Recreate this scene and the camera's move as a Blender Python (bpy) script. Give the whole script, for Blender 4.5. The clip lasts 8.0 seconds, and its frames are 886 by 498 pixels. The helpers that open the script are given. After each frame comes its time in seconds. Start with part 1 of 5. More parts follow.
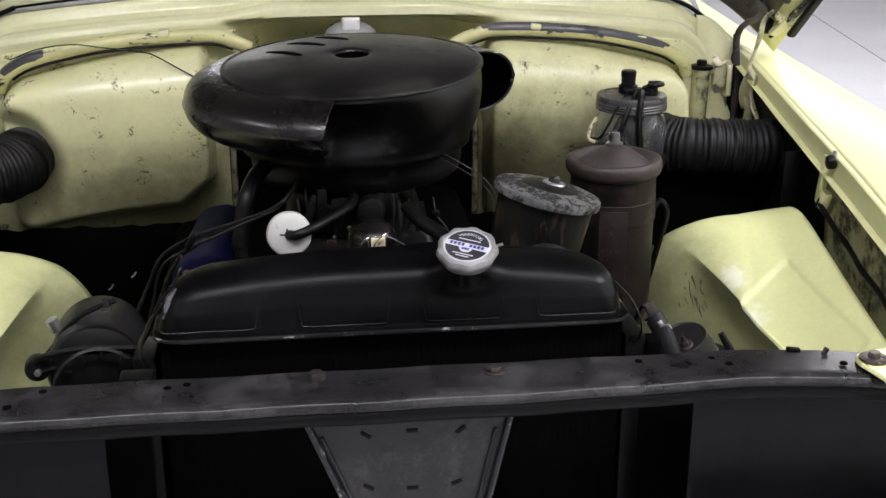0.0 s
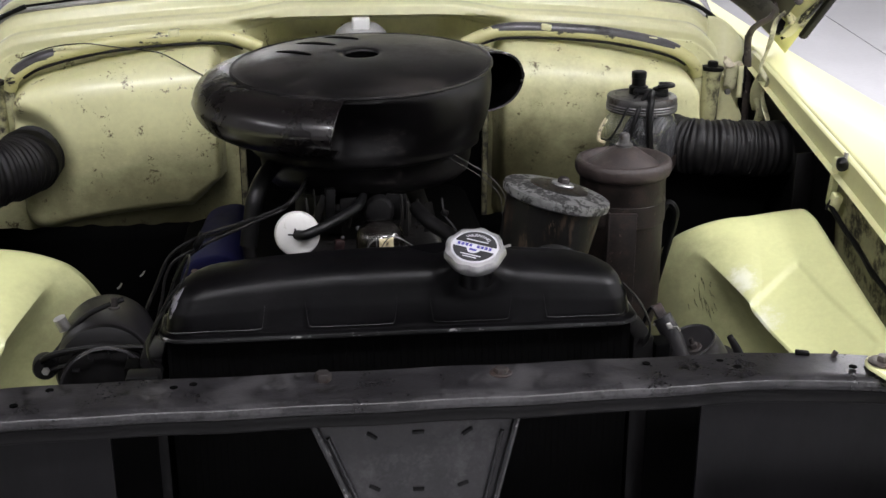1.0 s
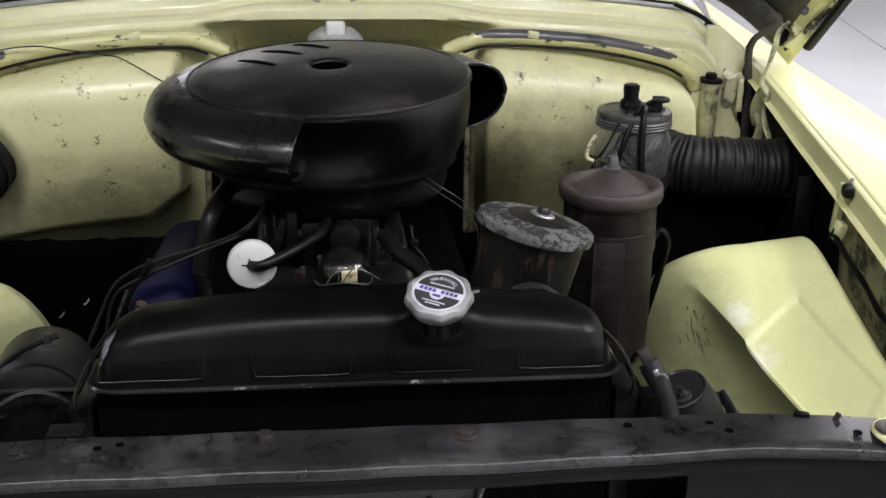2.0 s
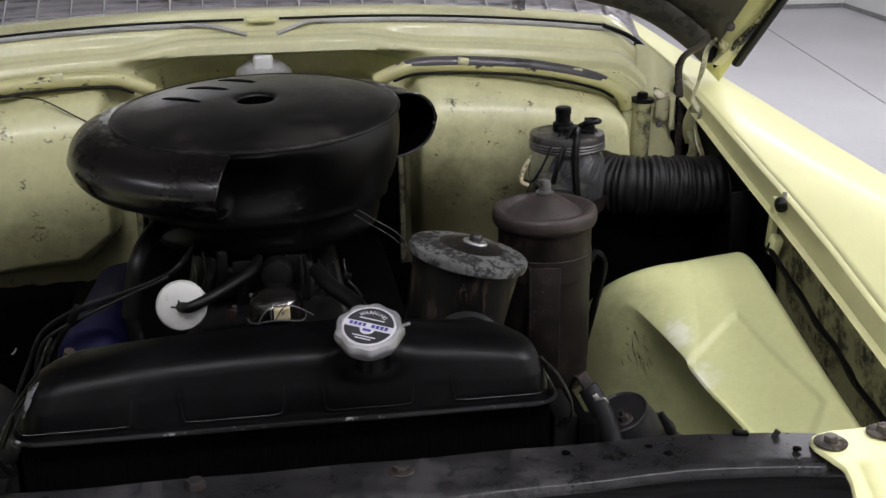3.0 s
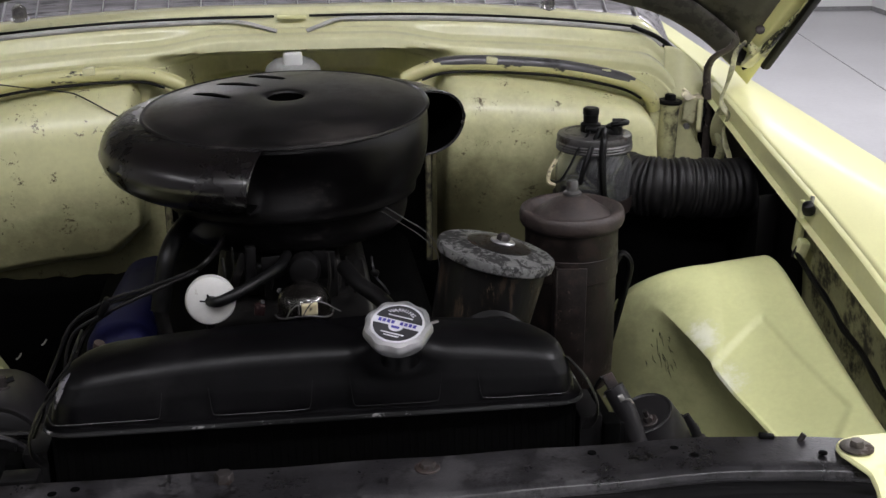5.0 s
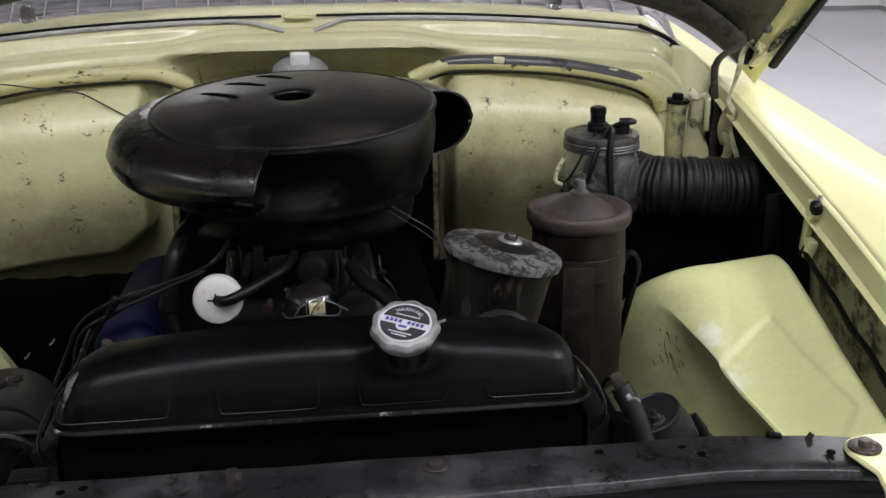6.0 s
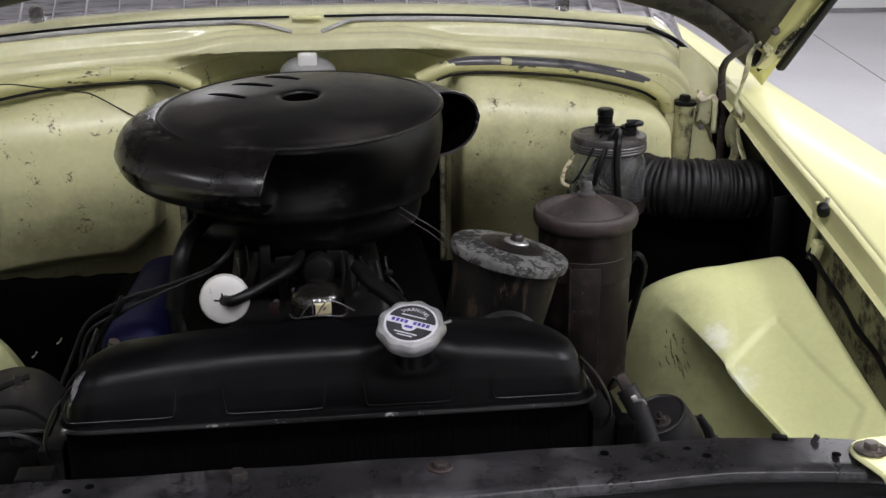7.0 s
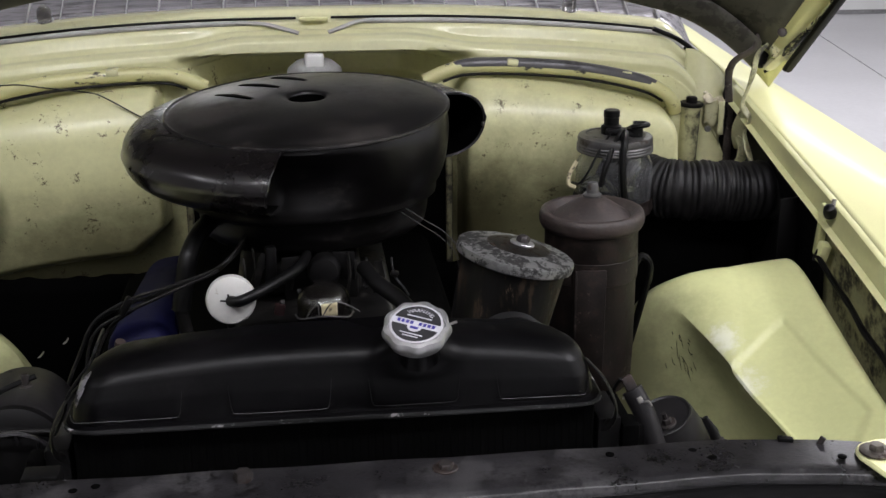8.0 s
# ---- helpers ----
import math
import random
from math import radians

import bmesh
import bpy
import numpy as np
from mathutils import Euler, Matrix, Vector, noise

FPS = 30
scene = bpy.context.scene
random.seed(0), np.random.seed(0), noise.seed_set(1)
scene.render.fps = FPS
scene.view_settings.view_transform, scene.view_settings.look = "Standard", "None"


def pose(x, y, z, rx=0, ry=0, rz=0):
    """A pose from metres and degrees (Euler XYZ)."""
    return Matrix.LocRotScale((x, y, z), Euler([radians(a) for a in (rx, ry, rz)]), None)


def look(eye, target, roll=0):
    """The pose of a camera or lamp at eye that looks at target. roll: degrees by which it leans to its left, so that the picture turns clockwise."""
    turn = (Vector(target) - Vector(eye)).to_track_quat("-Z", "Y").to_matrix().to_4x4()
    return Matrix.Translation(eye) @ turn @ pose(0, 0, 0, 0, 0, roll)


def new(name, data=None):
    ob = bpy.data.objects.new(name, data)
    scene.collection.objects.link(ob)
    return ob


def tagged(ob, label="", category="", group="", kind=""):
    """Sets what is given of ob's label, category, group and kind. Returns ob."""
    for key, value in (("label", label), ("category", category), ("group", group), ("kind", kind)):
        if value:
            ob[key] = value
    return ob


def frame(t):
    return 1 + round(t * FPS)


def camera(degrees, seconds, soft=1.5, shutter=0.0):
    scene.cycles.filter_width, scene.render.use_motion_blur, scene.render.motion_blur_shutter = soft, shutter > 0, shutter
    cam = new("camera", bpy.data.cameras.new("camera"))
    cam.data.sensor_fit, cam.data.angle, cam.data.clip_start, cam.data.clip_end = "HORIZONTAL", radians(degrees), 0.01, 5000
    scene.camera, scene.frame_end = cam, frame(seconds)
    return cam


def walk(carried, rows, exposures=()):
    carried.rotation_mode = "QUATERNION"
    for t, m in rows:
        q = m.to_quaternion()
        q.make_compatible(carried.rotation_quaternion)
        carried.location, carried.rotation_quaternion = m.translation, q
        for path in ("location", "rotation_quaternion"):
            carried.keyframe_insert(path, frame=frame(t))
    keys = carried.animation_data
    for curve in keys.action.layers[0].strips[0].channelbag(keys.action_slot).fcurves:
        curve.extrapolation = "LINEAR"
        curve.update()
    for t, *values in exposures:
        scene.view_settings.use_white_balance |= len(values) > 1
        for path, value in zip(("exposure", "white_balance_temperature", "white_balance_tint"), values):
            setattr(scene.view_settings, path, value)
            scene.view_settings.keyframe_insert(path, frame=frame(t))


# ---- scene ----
cam = camera(40.0, 8.0)
PATH = [
    (0, (-0.106, -0.1997, 1.4316), (0.123, 1.6707, 0.7608), -0),
    (0.5, (-0.11, -0.1965, 1.4354), (0.113, 1.6739, 0.7636), 0.4),
    (1, (-0.101, -0.1967, 1.4314), (0.109, 1.6757, 0.7605), 0.1),
    (1.5, (-0.098, -0.1846, 1.4328), (0.113, 1.6866, 0.7579), 0.1),
    (1.7, (-0.079, -0.1349, 1.4452), (0.123, 1.7362, 0.7673), 0.3),
    (2, (-0.045, -0.0501, 1.4398), (0.164, 1.8153, 0.7492), 0.9),
    (2.2, (-0.029, -0.0454, 1.4345), (0.189, 1.8307, 0.7754), -0),
    (3.3, (-0.018, -0.0261, 1.4395), (0.295, 1.8395, 0.791), -0.7),
    (3.5, (-0.02, -0.023, 1.4403), (0.306, 1.8384, 0.788), -0.7),
    (4, (-0.023, -0.0301, 1.4397), (0.271, 1.8384, 0.788), -0.6),
    (4.5, (-0.027, -0.037, 1.4411), (0.239, 1.8354, 0.7892), -0.3),
    (6, (-0.028, -0.0391, 1.4402), (0.215, 1.8364, 0.7881), -0.4),
    (6.5, (-0.027, -0.0401, 1.4402), (0.21, 1.8364, 0.7891), -0.4),
    (7, (-0.027, -0.0411, 1.4403), (0.204, 1.8365, 0.7901), -0.3),
    (7.5, (-0.027, -0.0421, 1.4403), (0.198, 1.8365, 0.7911), -0.3),
    (8, (-0.026, -0.0421, 1.4403), (0.194, 1.8376, 0.7921), -0.3),
]
walk(cam, [(t, look(eye, target, roll)) for t, eye, target, roll in PATH], [(0.0, 0.30), (1.5, 0.34), (2.2, 0.14), (3.4, -0.25), (4.7, -0.18), (6.0, -0.07), (8.0, -0.04)])

# ---- light of the hall ----
world = bpy.data.worlds.new("hall_air")
scene.world = world
world.use_nodes = True
world.node_tree.nodes["Background"].inputs[0].default_value = (1.0, 0.99, 0.97, 1)
world.node_tree.nodes["Background"].inputs[1].default_value = 0.05


def area_lamp(name, x, y, z, sx, sy, watts, aim=None):
    data = bpy.data.lights.new(name, "AREA")
    data.shape, data.size, data.size_y, data.energy, data.color = "RECTANGLE", sx, sy, watts, (0.98, 0.965, 1.025)
    ob = new(name, data)
    ob.matrix_world = look((x, y, z), aim or (x, y + 0.001, 0.0))
    return ob


# daylight from an assumed, unseen window in front of the car, and lamps below the ceiling
area_lamp("window_daylight", 2.0, -8.9, 2.05, 5.0, 1.9, 48, (0.1, 2.0, 1.0))
for lx, watts in ((-0.75, 47), (0.95, 49)):
    area_lamp("overhead_light", lx, -0.15, 3.33, 1.4, 0.35, watts)
# unseen fill lamps added to balance the brightness of bay and hall
FILL_LAMPS = [(-1.6, -2.6, 16), (1.6, -2.6, 18), (-3.6, 0.6, 24), (3.0, 0.9, 118), (2.8, 5.6, 80), (-3.4, 4.4, 30), (-1.0, 7.5, 50)]
for lx, ly, watts in FILL_LAMPS:
    area_lamp("overhead_light", lx, ly, 3.33, 0.45, 1.4, watts)


# ---- materials ----
def material(name, base, rough=0.5, metal=0.0, vary=0.25, scale=12.0, fine=140.0, bump=0.12, coat=0.0,
             dirt=None, dirt_at=0.62, dirt_soft=0.06, dirt_scale=9.0, dirt_fine=60.0, dirt_rough=0.7, worn=None, worn_at=0.68, worn_scale=22.0, spec=0.5, stretch=(1, 1, 1), grime_shades=(), grime_shade=(0.2, 0.2, 0.1), grime_shade_amount=0.80, gleams=(), gleam=(0.74, 0.74, 0.68)):
    """Painted or bare surface: two scales of tone, grain relief, patches of dirt and of wear, and spots of painted-in
    shade or highlight.
    """
    m = bpy.data.materials.new(name)
    m.use_nodes = True
    nt = m.node_tree
    N, L = nt.nodes, nt.links
    b = N["Principled BSDF"]
    b.inputs["Metallic"].default_value = metal
    b.inputs["Coat Weight"].default_value = coat
    b.inputs["Coat Roughness"].default_value = 0.12
    b.inputs["Specular IOR Level"].default_value = spec
    tc = N.new("ShaderNodeTexCoord")
    mp = N.new("ShaderNodeMapping")
    mp.inputs["Scale"].default_value = stretch
    L.new(tc.outputs["Object"], mp.inputs["Vector"])

    def noise_at(s, detail=6.0, rough_n=0.6):
        n = N.new("ShaderNodeTexNoise")
        n.inputs["Scale"].default_value, n.inputs["Detail"].default_value, n.inputs["Roughness"].default_value = s, detail, rough_n
        L.new(mp.outputs["Vector"], n.inputs["Vector"])
        return n.outputs["Fac"]

    def math_node(op, a, c):
        n = N.new("ShaderNodeMath")
        n.operation = op
        for i, v in enumerate((a, c)):
            if isinstance(v, (int, float)):
                n.inputs[i].default_value = v
            else:
                L.new(v, n.inputs[i])
        return n.outputs[0]

    def step(value, lo, hi):
        n = N.new("ShaderNodeMapRange")
        n.interpolation_type = "SMOOTHSTEP"
        L.new(value, n.inputs[0])
        n.inputs[1].default_value, n.inputs[2].default_value = lo, hi
        return n.outputs[0]

    def mix(f, a, c):
        n = N.new("ShaderNodeMix")
        n.data_type = "RGBA"
        L.new(f, n.inputs[0])
        for i, v in ((6, a), (7, c)):
            if isinstance(v, tuple):
                n.inputs[i].default_value = (*v, 1)
            else:
                L.new(v, n.inputs[i])
        return n.outputs[2]

    big, small = noise_at(scale), noise_at(fine, 4.0)
    tone = math_node("ADD", math_node("MULTIPLY", big, 0.7), math_node("MULTIPLY", small, 0.3))
    lo = tuple(c * (1 - vary) for c in base)
    hi = tuple(min(1.0, c * (1 + vary)) for c in base)
    colour = mix(step(tone, 0.3, 0.7), lo, hi)
    rough_out = math_node("ADD", math_node("MULTIPLY", tone, 0.3), rough - 0.15)
    if worn:
        w = math_node("ADD", math_node("MULTIPLY", noise_at(worn_scale, 8.0, 0.7), 0.75), math_node("MULTIPLY", small, 0.25))
        colour = mix(step(w, worn_at, worn_at + 0.05), colour, worn)
    if dirt:
        d = math_node("ADD", math_node("MULTIPLY", noise_at(dirt_scale, 8.0, 0.65), 0.65), math_node("MULTIPLY", noise_at(dirt_fine, 5.0, 0.7), 0.35))
        f = step(d, dirt_at, dirt_at + dirt_soft)
        colour = mix(f, colour, dirt)
        r = N.new("ShaderNodeMix")
        L.new(f, r.inputs[0])
        L.new(rough_out, r.inputs[2])
        r.inputs[3].default_value = dirt_rough
        rough_out = r.outputs[0]
    for (cx, cy, cz, rx, ry, rz), amount, tint in [(p, grime_shade_amount, grime_shade) for p in grime_shades] + [(p, 0.55, gleam) for p in gleams]:
        # a ragged patch round one spot: grime with painted-in shade, or a painted highlight
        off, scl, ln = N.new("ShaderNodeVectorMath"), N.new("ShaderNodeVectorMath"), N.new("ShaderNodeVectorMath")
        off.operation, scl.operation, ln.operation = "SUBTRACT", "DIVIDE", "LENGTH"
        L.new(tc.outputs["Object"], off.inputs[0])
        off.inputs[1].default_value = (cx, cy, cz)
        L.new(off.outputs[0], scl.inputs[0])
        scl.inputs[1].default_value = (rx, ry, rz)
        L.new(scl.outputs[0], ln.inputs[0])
        coarse, torn, edge = (60.0, 2.2, 0.30) if tint is gleam else (17.0, 0.75, 0.30)
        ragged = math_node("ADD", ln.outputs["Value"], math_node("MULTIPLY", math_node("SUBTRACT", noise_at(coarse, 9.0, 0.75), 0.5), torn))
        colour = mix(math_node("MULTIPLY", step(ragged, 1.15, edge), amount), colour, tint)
    L.new(colour, b.inputs["Base Color"])
    L.new(rough_out, b.inputs["Roughness"])
    if bump:
        bp = N.new("ShaderNodeBump")
        bp.inputs["Strength"].default_value, bp.inputs["Distance"].default_value = bump, 0.002
        L.new(tone, bp.inputs["Height"])
        L.new(bp.outputs[0], b.inputs["Normal"])
    return m


def glass_material(name, tint, rough, ripple=0.0, milk=1.0):
    m = bpy.data.materials.new(name)
    m.use_nodes = True
    b = m.node_tree.nodes["Principled BSDF"]
    b.inputs["Base Color"].default_value = (*tint, 1)
    b.inputs["Roughness"].default_value = rough
    b.inputs["Transmission Weight"].default_value = milk
    b.inputs["IOR"].default_value = 1.45
    if ripple:
        nt = m.node_tree
        tc, n, bp = nt.nodes.new("ShaderNodeTexCoord"), nt.nodes.new("ShaderNodeTexNoise"), nt.nodes.new("ShaderNodeBump")
        n.inputs["Scale"].default_value = 70
        bp.inputs["Strength"].default_value, bp.inputs["Distance"].default_value = ripple, 0.004
        nt.links.new(tc.outputs["Object"], n.inputs["Vector"])
        nt.links.new(n.outputs["Fac"], bp.inputs["Height"])
        nt.links.new(bp.outputs[0], b.inputs["Normal"])
    return m


YELLOW = (0.705, 0.695, 0.370)
M = {
    "paint": material("yellow_paint", YELLOW, 0.46, 0, 0.05, 5, 300, 0.03, coat=0.06, spec=0.32, dirt=(0.10, 0.09, 0.05), dirt_at=0.70, dirt_soft=0.03, dirt_scale=14, dirt_fine=120),
    "paint_bay": material("yellow_paint_grimy", (0.64, 0.628, 0.365), 0.34, 0, 0.10, 5, 90, 0.06, coat=0.9, dirt=(0.11, 0.09, 0.045), dirt_at=0.61, dirt_soft=0.10, dirt_scale=14, dirt_fine=110),
    "paint_well": material("yellow_paint_wheelhouse", (0.615, 0.61, 0.322), 0.36, 0, 0.07, 6, 120, 0.07, coat=0.6, dirt=(0.09, 0.08, 0.04), dirt_at=0.66, dirt_soft=0.05, dirt_scale=11, dirt_fine=70),
    # oily wheelhouse whose inner side also has shade painted into its colour
    "well": material("yellow_paint_oily_shaded_wheelhouse", (0.545, 0.558, 0.278), 0.44, 0, 0.09, 6, 120, 0.10, coat=0.35, dirt=(0.09, 0.08, 0.04), dirt_at=0.68, dirt_soft=0.05, dirt_scale=11, dirt_fine=70,
                     # the pale spots by the pad are highlights put into the colour
                     grime_shades=((0.400, 0.060, 0.65, 0.19, 0.32, 0.25), (-0.42, -0.02, 0.66, 0.15, 0.28, 0.19)), grime_shade=(0.095, 0.090, 0.048), grime_shade_amount=0.82, gleams=((0.562, -0.088, 0.735, 0.028, 0.036, 0.03), (0.550, -0.015, 0.768, 0.026, 0.034, 0.03))),
    # firewall grime; its low and centre patches also paint in shade
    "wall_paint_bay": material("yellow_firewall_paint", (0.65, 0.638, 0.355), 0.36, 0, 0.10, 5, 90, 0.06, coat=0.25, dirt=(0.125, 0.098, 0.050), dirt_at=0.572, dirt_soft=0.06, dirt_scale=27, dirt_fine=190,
                               grime_shades=((0.31, 0.46, 0.68, 0.40, 0.3, 0.35), (-0.37, 0.46, 0.70, 0.36, 0.3, 0.20), (0.0, 0.55, 0.85, 0.260, 0.2, 0.27), (0.25, 0.46, 0.70, 0.10, 0.3, 0.25)), grime_shade=(0.070, 0.062, 0.028), grime_shade_amount=0.82),
    "tube": material("yellow_tube_paint", (0.56, 0.54, 0.26), 0.36, 0, 0.12, 9, 90, 0.1, coat=0.4, dirt=(0.025, 0.023, 0.020), dirt_at=0.550, dirt_soft=0.05, dirt_scale=30, dirt_fine=110, stretch=(0.5, 1, 1.2)),
    "tube_top": material("scuffed_grey_tube_top", (0.055, 0.052, 0.056), 0.34, 0, 0.4, 12, 120, 0.15, coat=0.3, dirt=(0.012, 0.011, 0.011), dirt_at=0.52, dirt_soft=0.10, dirt_scale=24, dirt_fine=120, worn=(0.50, 0.48, 0.25), worn_at=0.60, worn_scale=26, stretch=(0.4, 1, 1.2)),
    "paint_smeared": material("yellow_paint_with_black_smears", (0.60, 0.58, 0.34), 0.40, 0, 0.1, 6, 90, 0.06, coat=0.3, dirt=(0.012, 0.011, 0.009), dirt_at=0.51, dirt_soft=0.04, dirt_scale=16, dirt_fine=60),
    "seal": material("grey_rubber_seal", (0.42, 0.41, 0.40), 0.6, 0, 0.2, 20, 200, 0.1),
    "black": material("satin_black_enamel", (0.0034, 0.0026, 0.0030), 0.27, 0, 0.4, 9, 45, 0.03, coat=0.25, dirt=(0.0085, 0.0070, 0.0062), dirt_at=0.50, dirt_soft=0.22, dirt_scale=11, dirt_fine=120, dirt_rough=0.42, spec=0.5),
    "drum_black": material("scuffed_black_bowl_enamel", (0.0022, 0.0019, 0.0021), 0.38, 0, 0.5, 10, 60, 0.12, dirt=(0.0150, 0.0128, 0.0120), dirt_at=0.55, dirt_soft=0.09, dirt_scale=9, dirt_fine=70, dirt_rough=0.55, spec=0.28, stretch=(1, 1, 1.8)),
    "pad_edge": material("rubbed_pad_edge", (0.006, 0.0057, 0.0062), 0.36, 0, 0.5, 30, 200, 0.05, spec=0.3, worn=(0.035, 0.034, 0.035), worn_at=0.60, worn_scale=60),
    # dust on the lid; its paler tone also paints in the sheen on top
    "dusty_sheen_black": material("dusty_sheen_black_enamel", (0.0060, 0.0055, 0.0058), 0.34, 0, 0.5, 12, 160, 0.10, dirt=(0.030, 0.0262, 0.0245), dirt_at=0.47, dirt_soft=0.12, dirt_scale=7, dirt_fine=60, dirt_rough=0.46, spec=0.5, worn=(0.020, 0.0175, 0.0165), worn_at=0.56, worn_scale=7),
    "tank": material("black_radiator_enamel", (0.0013, 0.0012, 0.0015), 0.36, 0, 0.4, 14, 40, 0.45, dirt=(0.0054, 0.0048, 0.0054), dirt_at=0.50, dirt_soft=0.22, dirt_scale=9, dirt_fine=90, dirt_rough=0.50, spec=0.12, worn=(0.20, 0.19, 0.185), worn_at=0.745, worn_scale=60),
    "worn_edge": material("chipped_black_edge", (0.012, 0.012, 0.0125), 0.32, 0.2, 0.3, 20, 160, 0.1, worn=(0.26, 0.25, 0.25), worn_at=0.56, worn_scale=45),
    "support": material("scuffed_black_steel", (0.0125, 0.0118, 0.0130), 0.30, 0, 0.5, 20, 300, 0.45, spec=0.32, dirt=(0.033, 0.0315, 0.0330), dirt_at=0.50, dirt_soft=0.10, dirt_scale=14, dirt_fine=210, dirt_rough=0.42, worn=(0.0028, 0.0026, 0.0026), worn_at=0.525, worn_scale=60),
    "plate": material("dull_grey_black_plate", (0.011, 0.0107, 0.0116), 0.40, 0, 0.5, 30, 300, 0.2, spec=0.4, dirt=(0.046, 0.0445, 0.046), dirt_at=0.50, dirt_soft=0.18, dirt_scale=13, dirt_fine=120, worn=(0.006, 0.006, 0.0063), worn_at=0.58, worn_scale=40),
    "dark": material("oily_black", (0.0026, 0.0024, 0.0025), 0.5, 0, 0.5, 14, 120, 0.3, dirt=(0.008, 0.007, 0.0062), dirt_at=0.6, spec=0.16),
    "baffle": material("satin_black_baffle", (0.0040, 0.0038, 0.0042), 0.34, 0, 0.5, 6, 90, 0.10, dirt=(0.0080, 0.0076, 0.0080), dirt_at=0.50, dirt_soft=0.2, dirt_scale=5, dirt_fine=60, dirt_rough=0.42, spec=0.14, stretch=(2.0, 1, 0.6)),
    # near-black for the core, and for gaps whose shade sits in the colour
    "core": material("near_black_core_and_gaps", (0.0008, 0.0008, 0.0008), 0.8, 0, 0.4, 20, 200, 0.2, spec=0.03),
    "hinge": material("scuffed_rusty_brown_steel", (0.050, 0.040, 0.036), 0.42, 0.2, 0.5, 30, 220, 0.2, dirt=(0.022, 0.016, 0.013), dirt_at=0.52, dirt_soft=0.1, dirt_scale=40, worn=(0.22, 0.20, 0.17), worn_at=0.60, worn_scale=70),
    "paint_dull": material("dull_grimy_yellow_paint", (0.42, 0.405, 0.245), 0.50, 0, 0.2, 9, 90, 0.15, coat=0.2, dirt=(0.035, 0.028, 0.018), dirt_at=0.53, dirt_soft=0.10, dirt_scale=22, dirt_fine=90),
    "apron": material("sooty_shaded_yellow_apron", (0.36, 0.35, 0.19), 0.5, 0, 0.25, 6, 120, 0.10, coat=0.2, dirt=(0.020, 0.017, 0.012), dirt_at=0.46, dirt_soft=0.14, dirt_scale=13, dirt_fine=70),
    "gen": material("dull_black_case_paint", (0.0105, 0.0098, 0.0104), 0.44, 0, 0.35, 14, 160, 0.10, dirt=(0.022, 0.0195, 0.0185), dirt_at=0.56, dirt_soft=0.12, dirt_scale=18, dirt_fine=120, spec=0.25),
    "rib": material("dark_yellow_rib", (0.16, 0.15, 0.085), 0.5, 0, 0.3, 9, 90, 0.15, dirt=(0.015, 0.012, 0.009), dirt_at=0.47, dirt_soft=0.12, dirt_scale=16, dirt_fine=90),
    "tape": material("crumpled_cream_sealer", (0.66, 0.60, 0.44), 0.6, 0, 0.15, 30, 200, 0.3, dirt=(0.20, 0.09, 0.04), dirt_at=0.57, dirt_soft=0.08, dirt_scale=40),
    "tan": material("tan_brown_insulator", (0.030, 0.020, 0.016), 0.6, 0, 0.3, 30, 200, 0.15, dirt=(0.02, 0.015, 0.012), dirt_at=0.56),
    "red_part": material("dark_red_plastic", (0.016, 0.004, 0.004), 0.5, 0, 0.3, 40, 200, 0.1, dirt=(0.012, 0.008, 0.008), dirt_at=0.55, dirt_scale=40),
    "dome": material("oily_brown_black_dome", (0.009, 0.0076, 0.0072), 0.30, 0, 0.4, 30, 200, 0.1, dirt=(0.035, 0.028, 0.022), dirt_at=0.58, dirt_soft=0.1, dirt_scale=40),
    "rubber": material("black_rubber", (0.0026, 0.0026, 0.0027), 0.42, 0, 0.35, 20, 200, 0.12, dirt=(0.013, 0.0125, 0.012), dirt_at=0.6, dirt_soft=0.15, spec=0.22),
    "duct": material("dusty_black_duct", (0.0062, 0.0058, 0.0060), 0.50, 0, 0.5, 25, 180, 0.25, dirt=(0.040, 0.0370, 0.0370), dirt_at=0.53, dirt_soft=0.14, dirt_scale=30, dirt_fine=160, spec=0.25, stretch=(3, 1, 1)),
    "rust": material("rusty_brown_steel", (0.0082, 0.0058, 0.0050), 0.50, 0.0, 0.5, 45, 350, 0.4, spec=0.25, dirt=(0.020, 0.0130, 0.0105), dirt_at=0.52, dirt_soft=0.1, dirt_scale=30, worn=(0.050, 0.037, 0.030), worn_at=0.585, worn_scale=85),
    "rust_lid": material("rusty_red_brown_lid", (0.027, 0.0185, 0.0160), 0.58, 0.0, 0.6, 45, 300, 0.9, dirt=(0.062, 0.051, 0.045), dirt_at=0.54, dirt_soft=0.16, dirt_scale=50, worn=(0.014, 0.011, 0.010), worn_at=0.56, worn_scale=65),
    "can": material("stained_black_can", (0.005, 0.0047, 0.0045), 0.42, 0, 0.4, 30, 250, 0.25, spec=0.16, dirt=(0.030, 0.021, 0.014), dirt_at=0.51, dirt_soft=0.06, dirt_scale=48, stretch=(1, 1, 0.25), worn=(0.09, 0.066, 0.046), worn_at=0.58, worn_scale=80),
    "can_lid": material("flaking_grey_can_lid", (0.115, 0.115, 0.113), 0.45, 0.3, 0.4, 20, 160, 0.35, dirt=(0.012, 0.0115, 0.0112), dirt_at=0.47, dirt_soft=0.07, dirt_scale=34, dirt_fine=190),
    "steel": material("dull_steel", (0.42, 0.41, 0.39), 0.35, 0.9, 0.25, 30, 250, 0.1, dirt=(0.12, 0.10, 0.08), dirt_at=0.6),
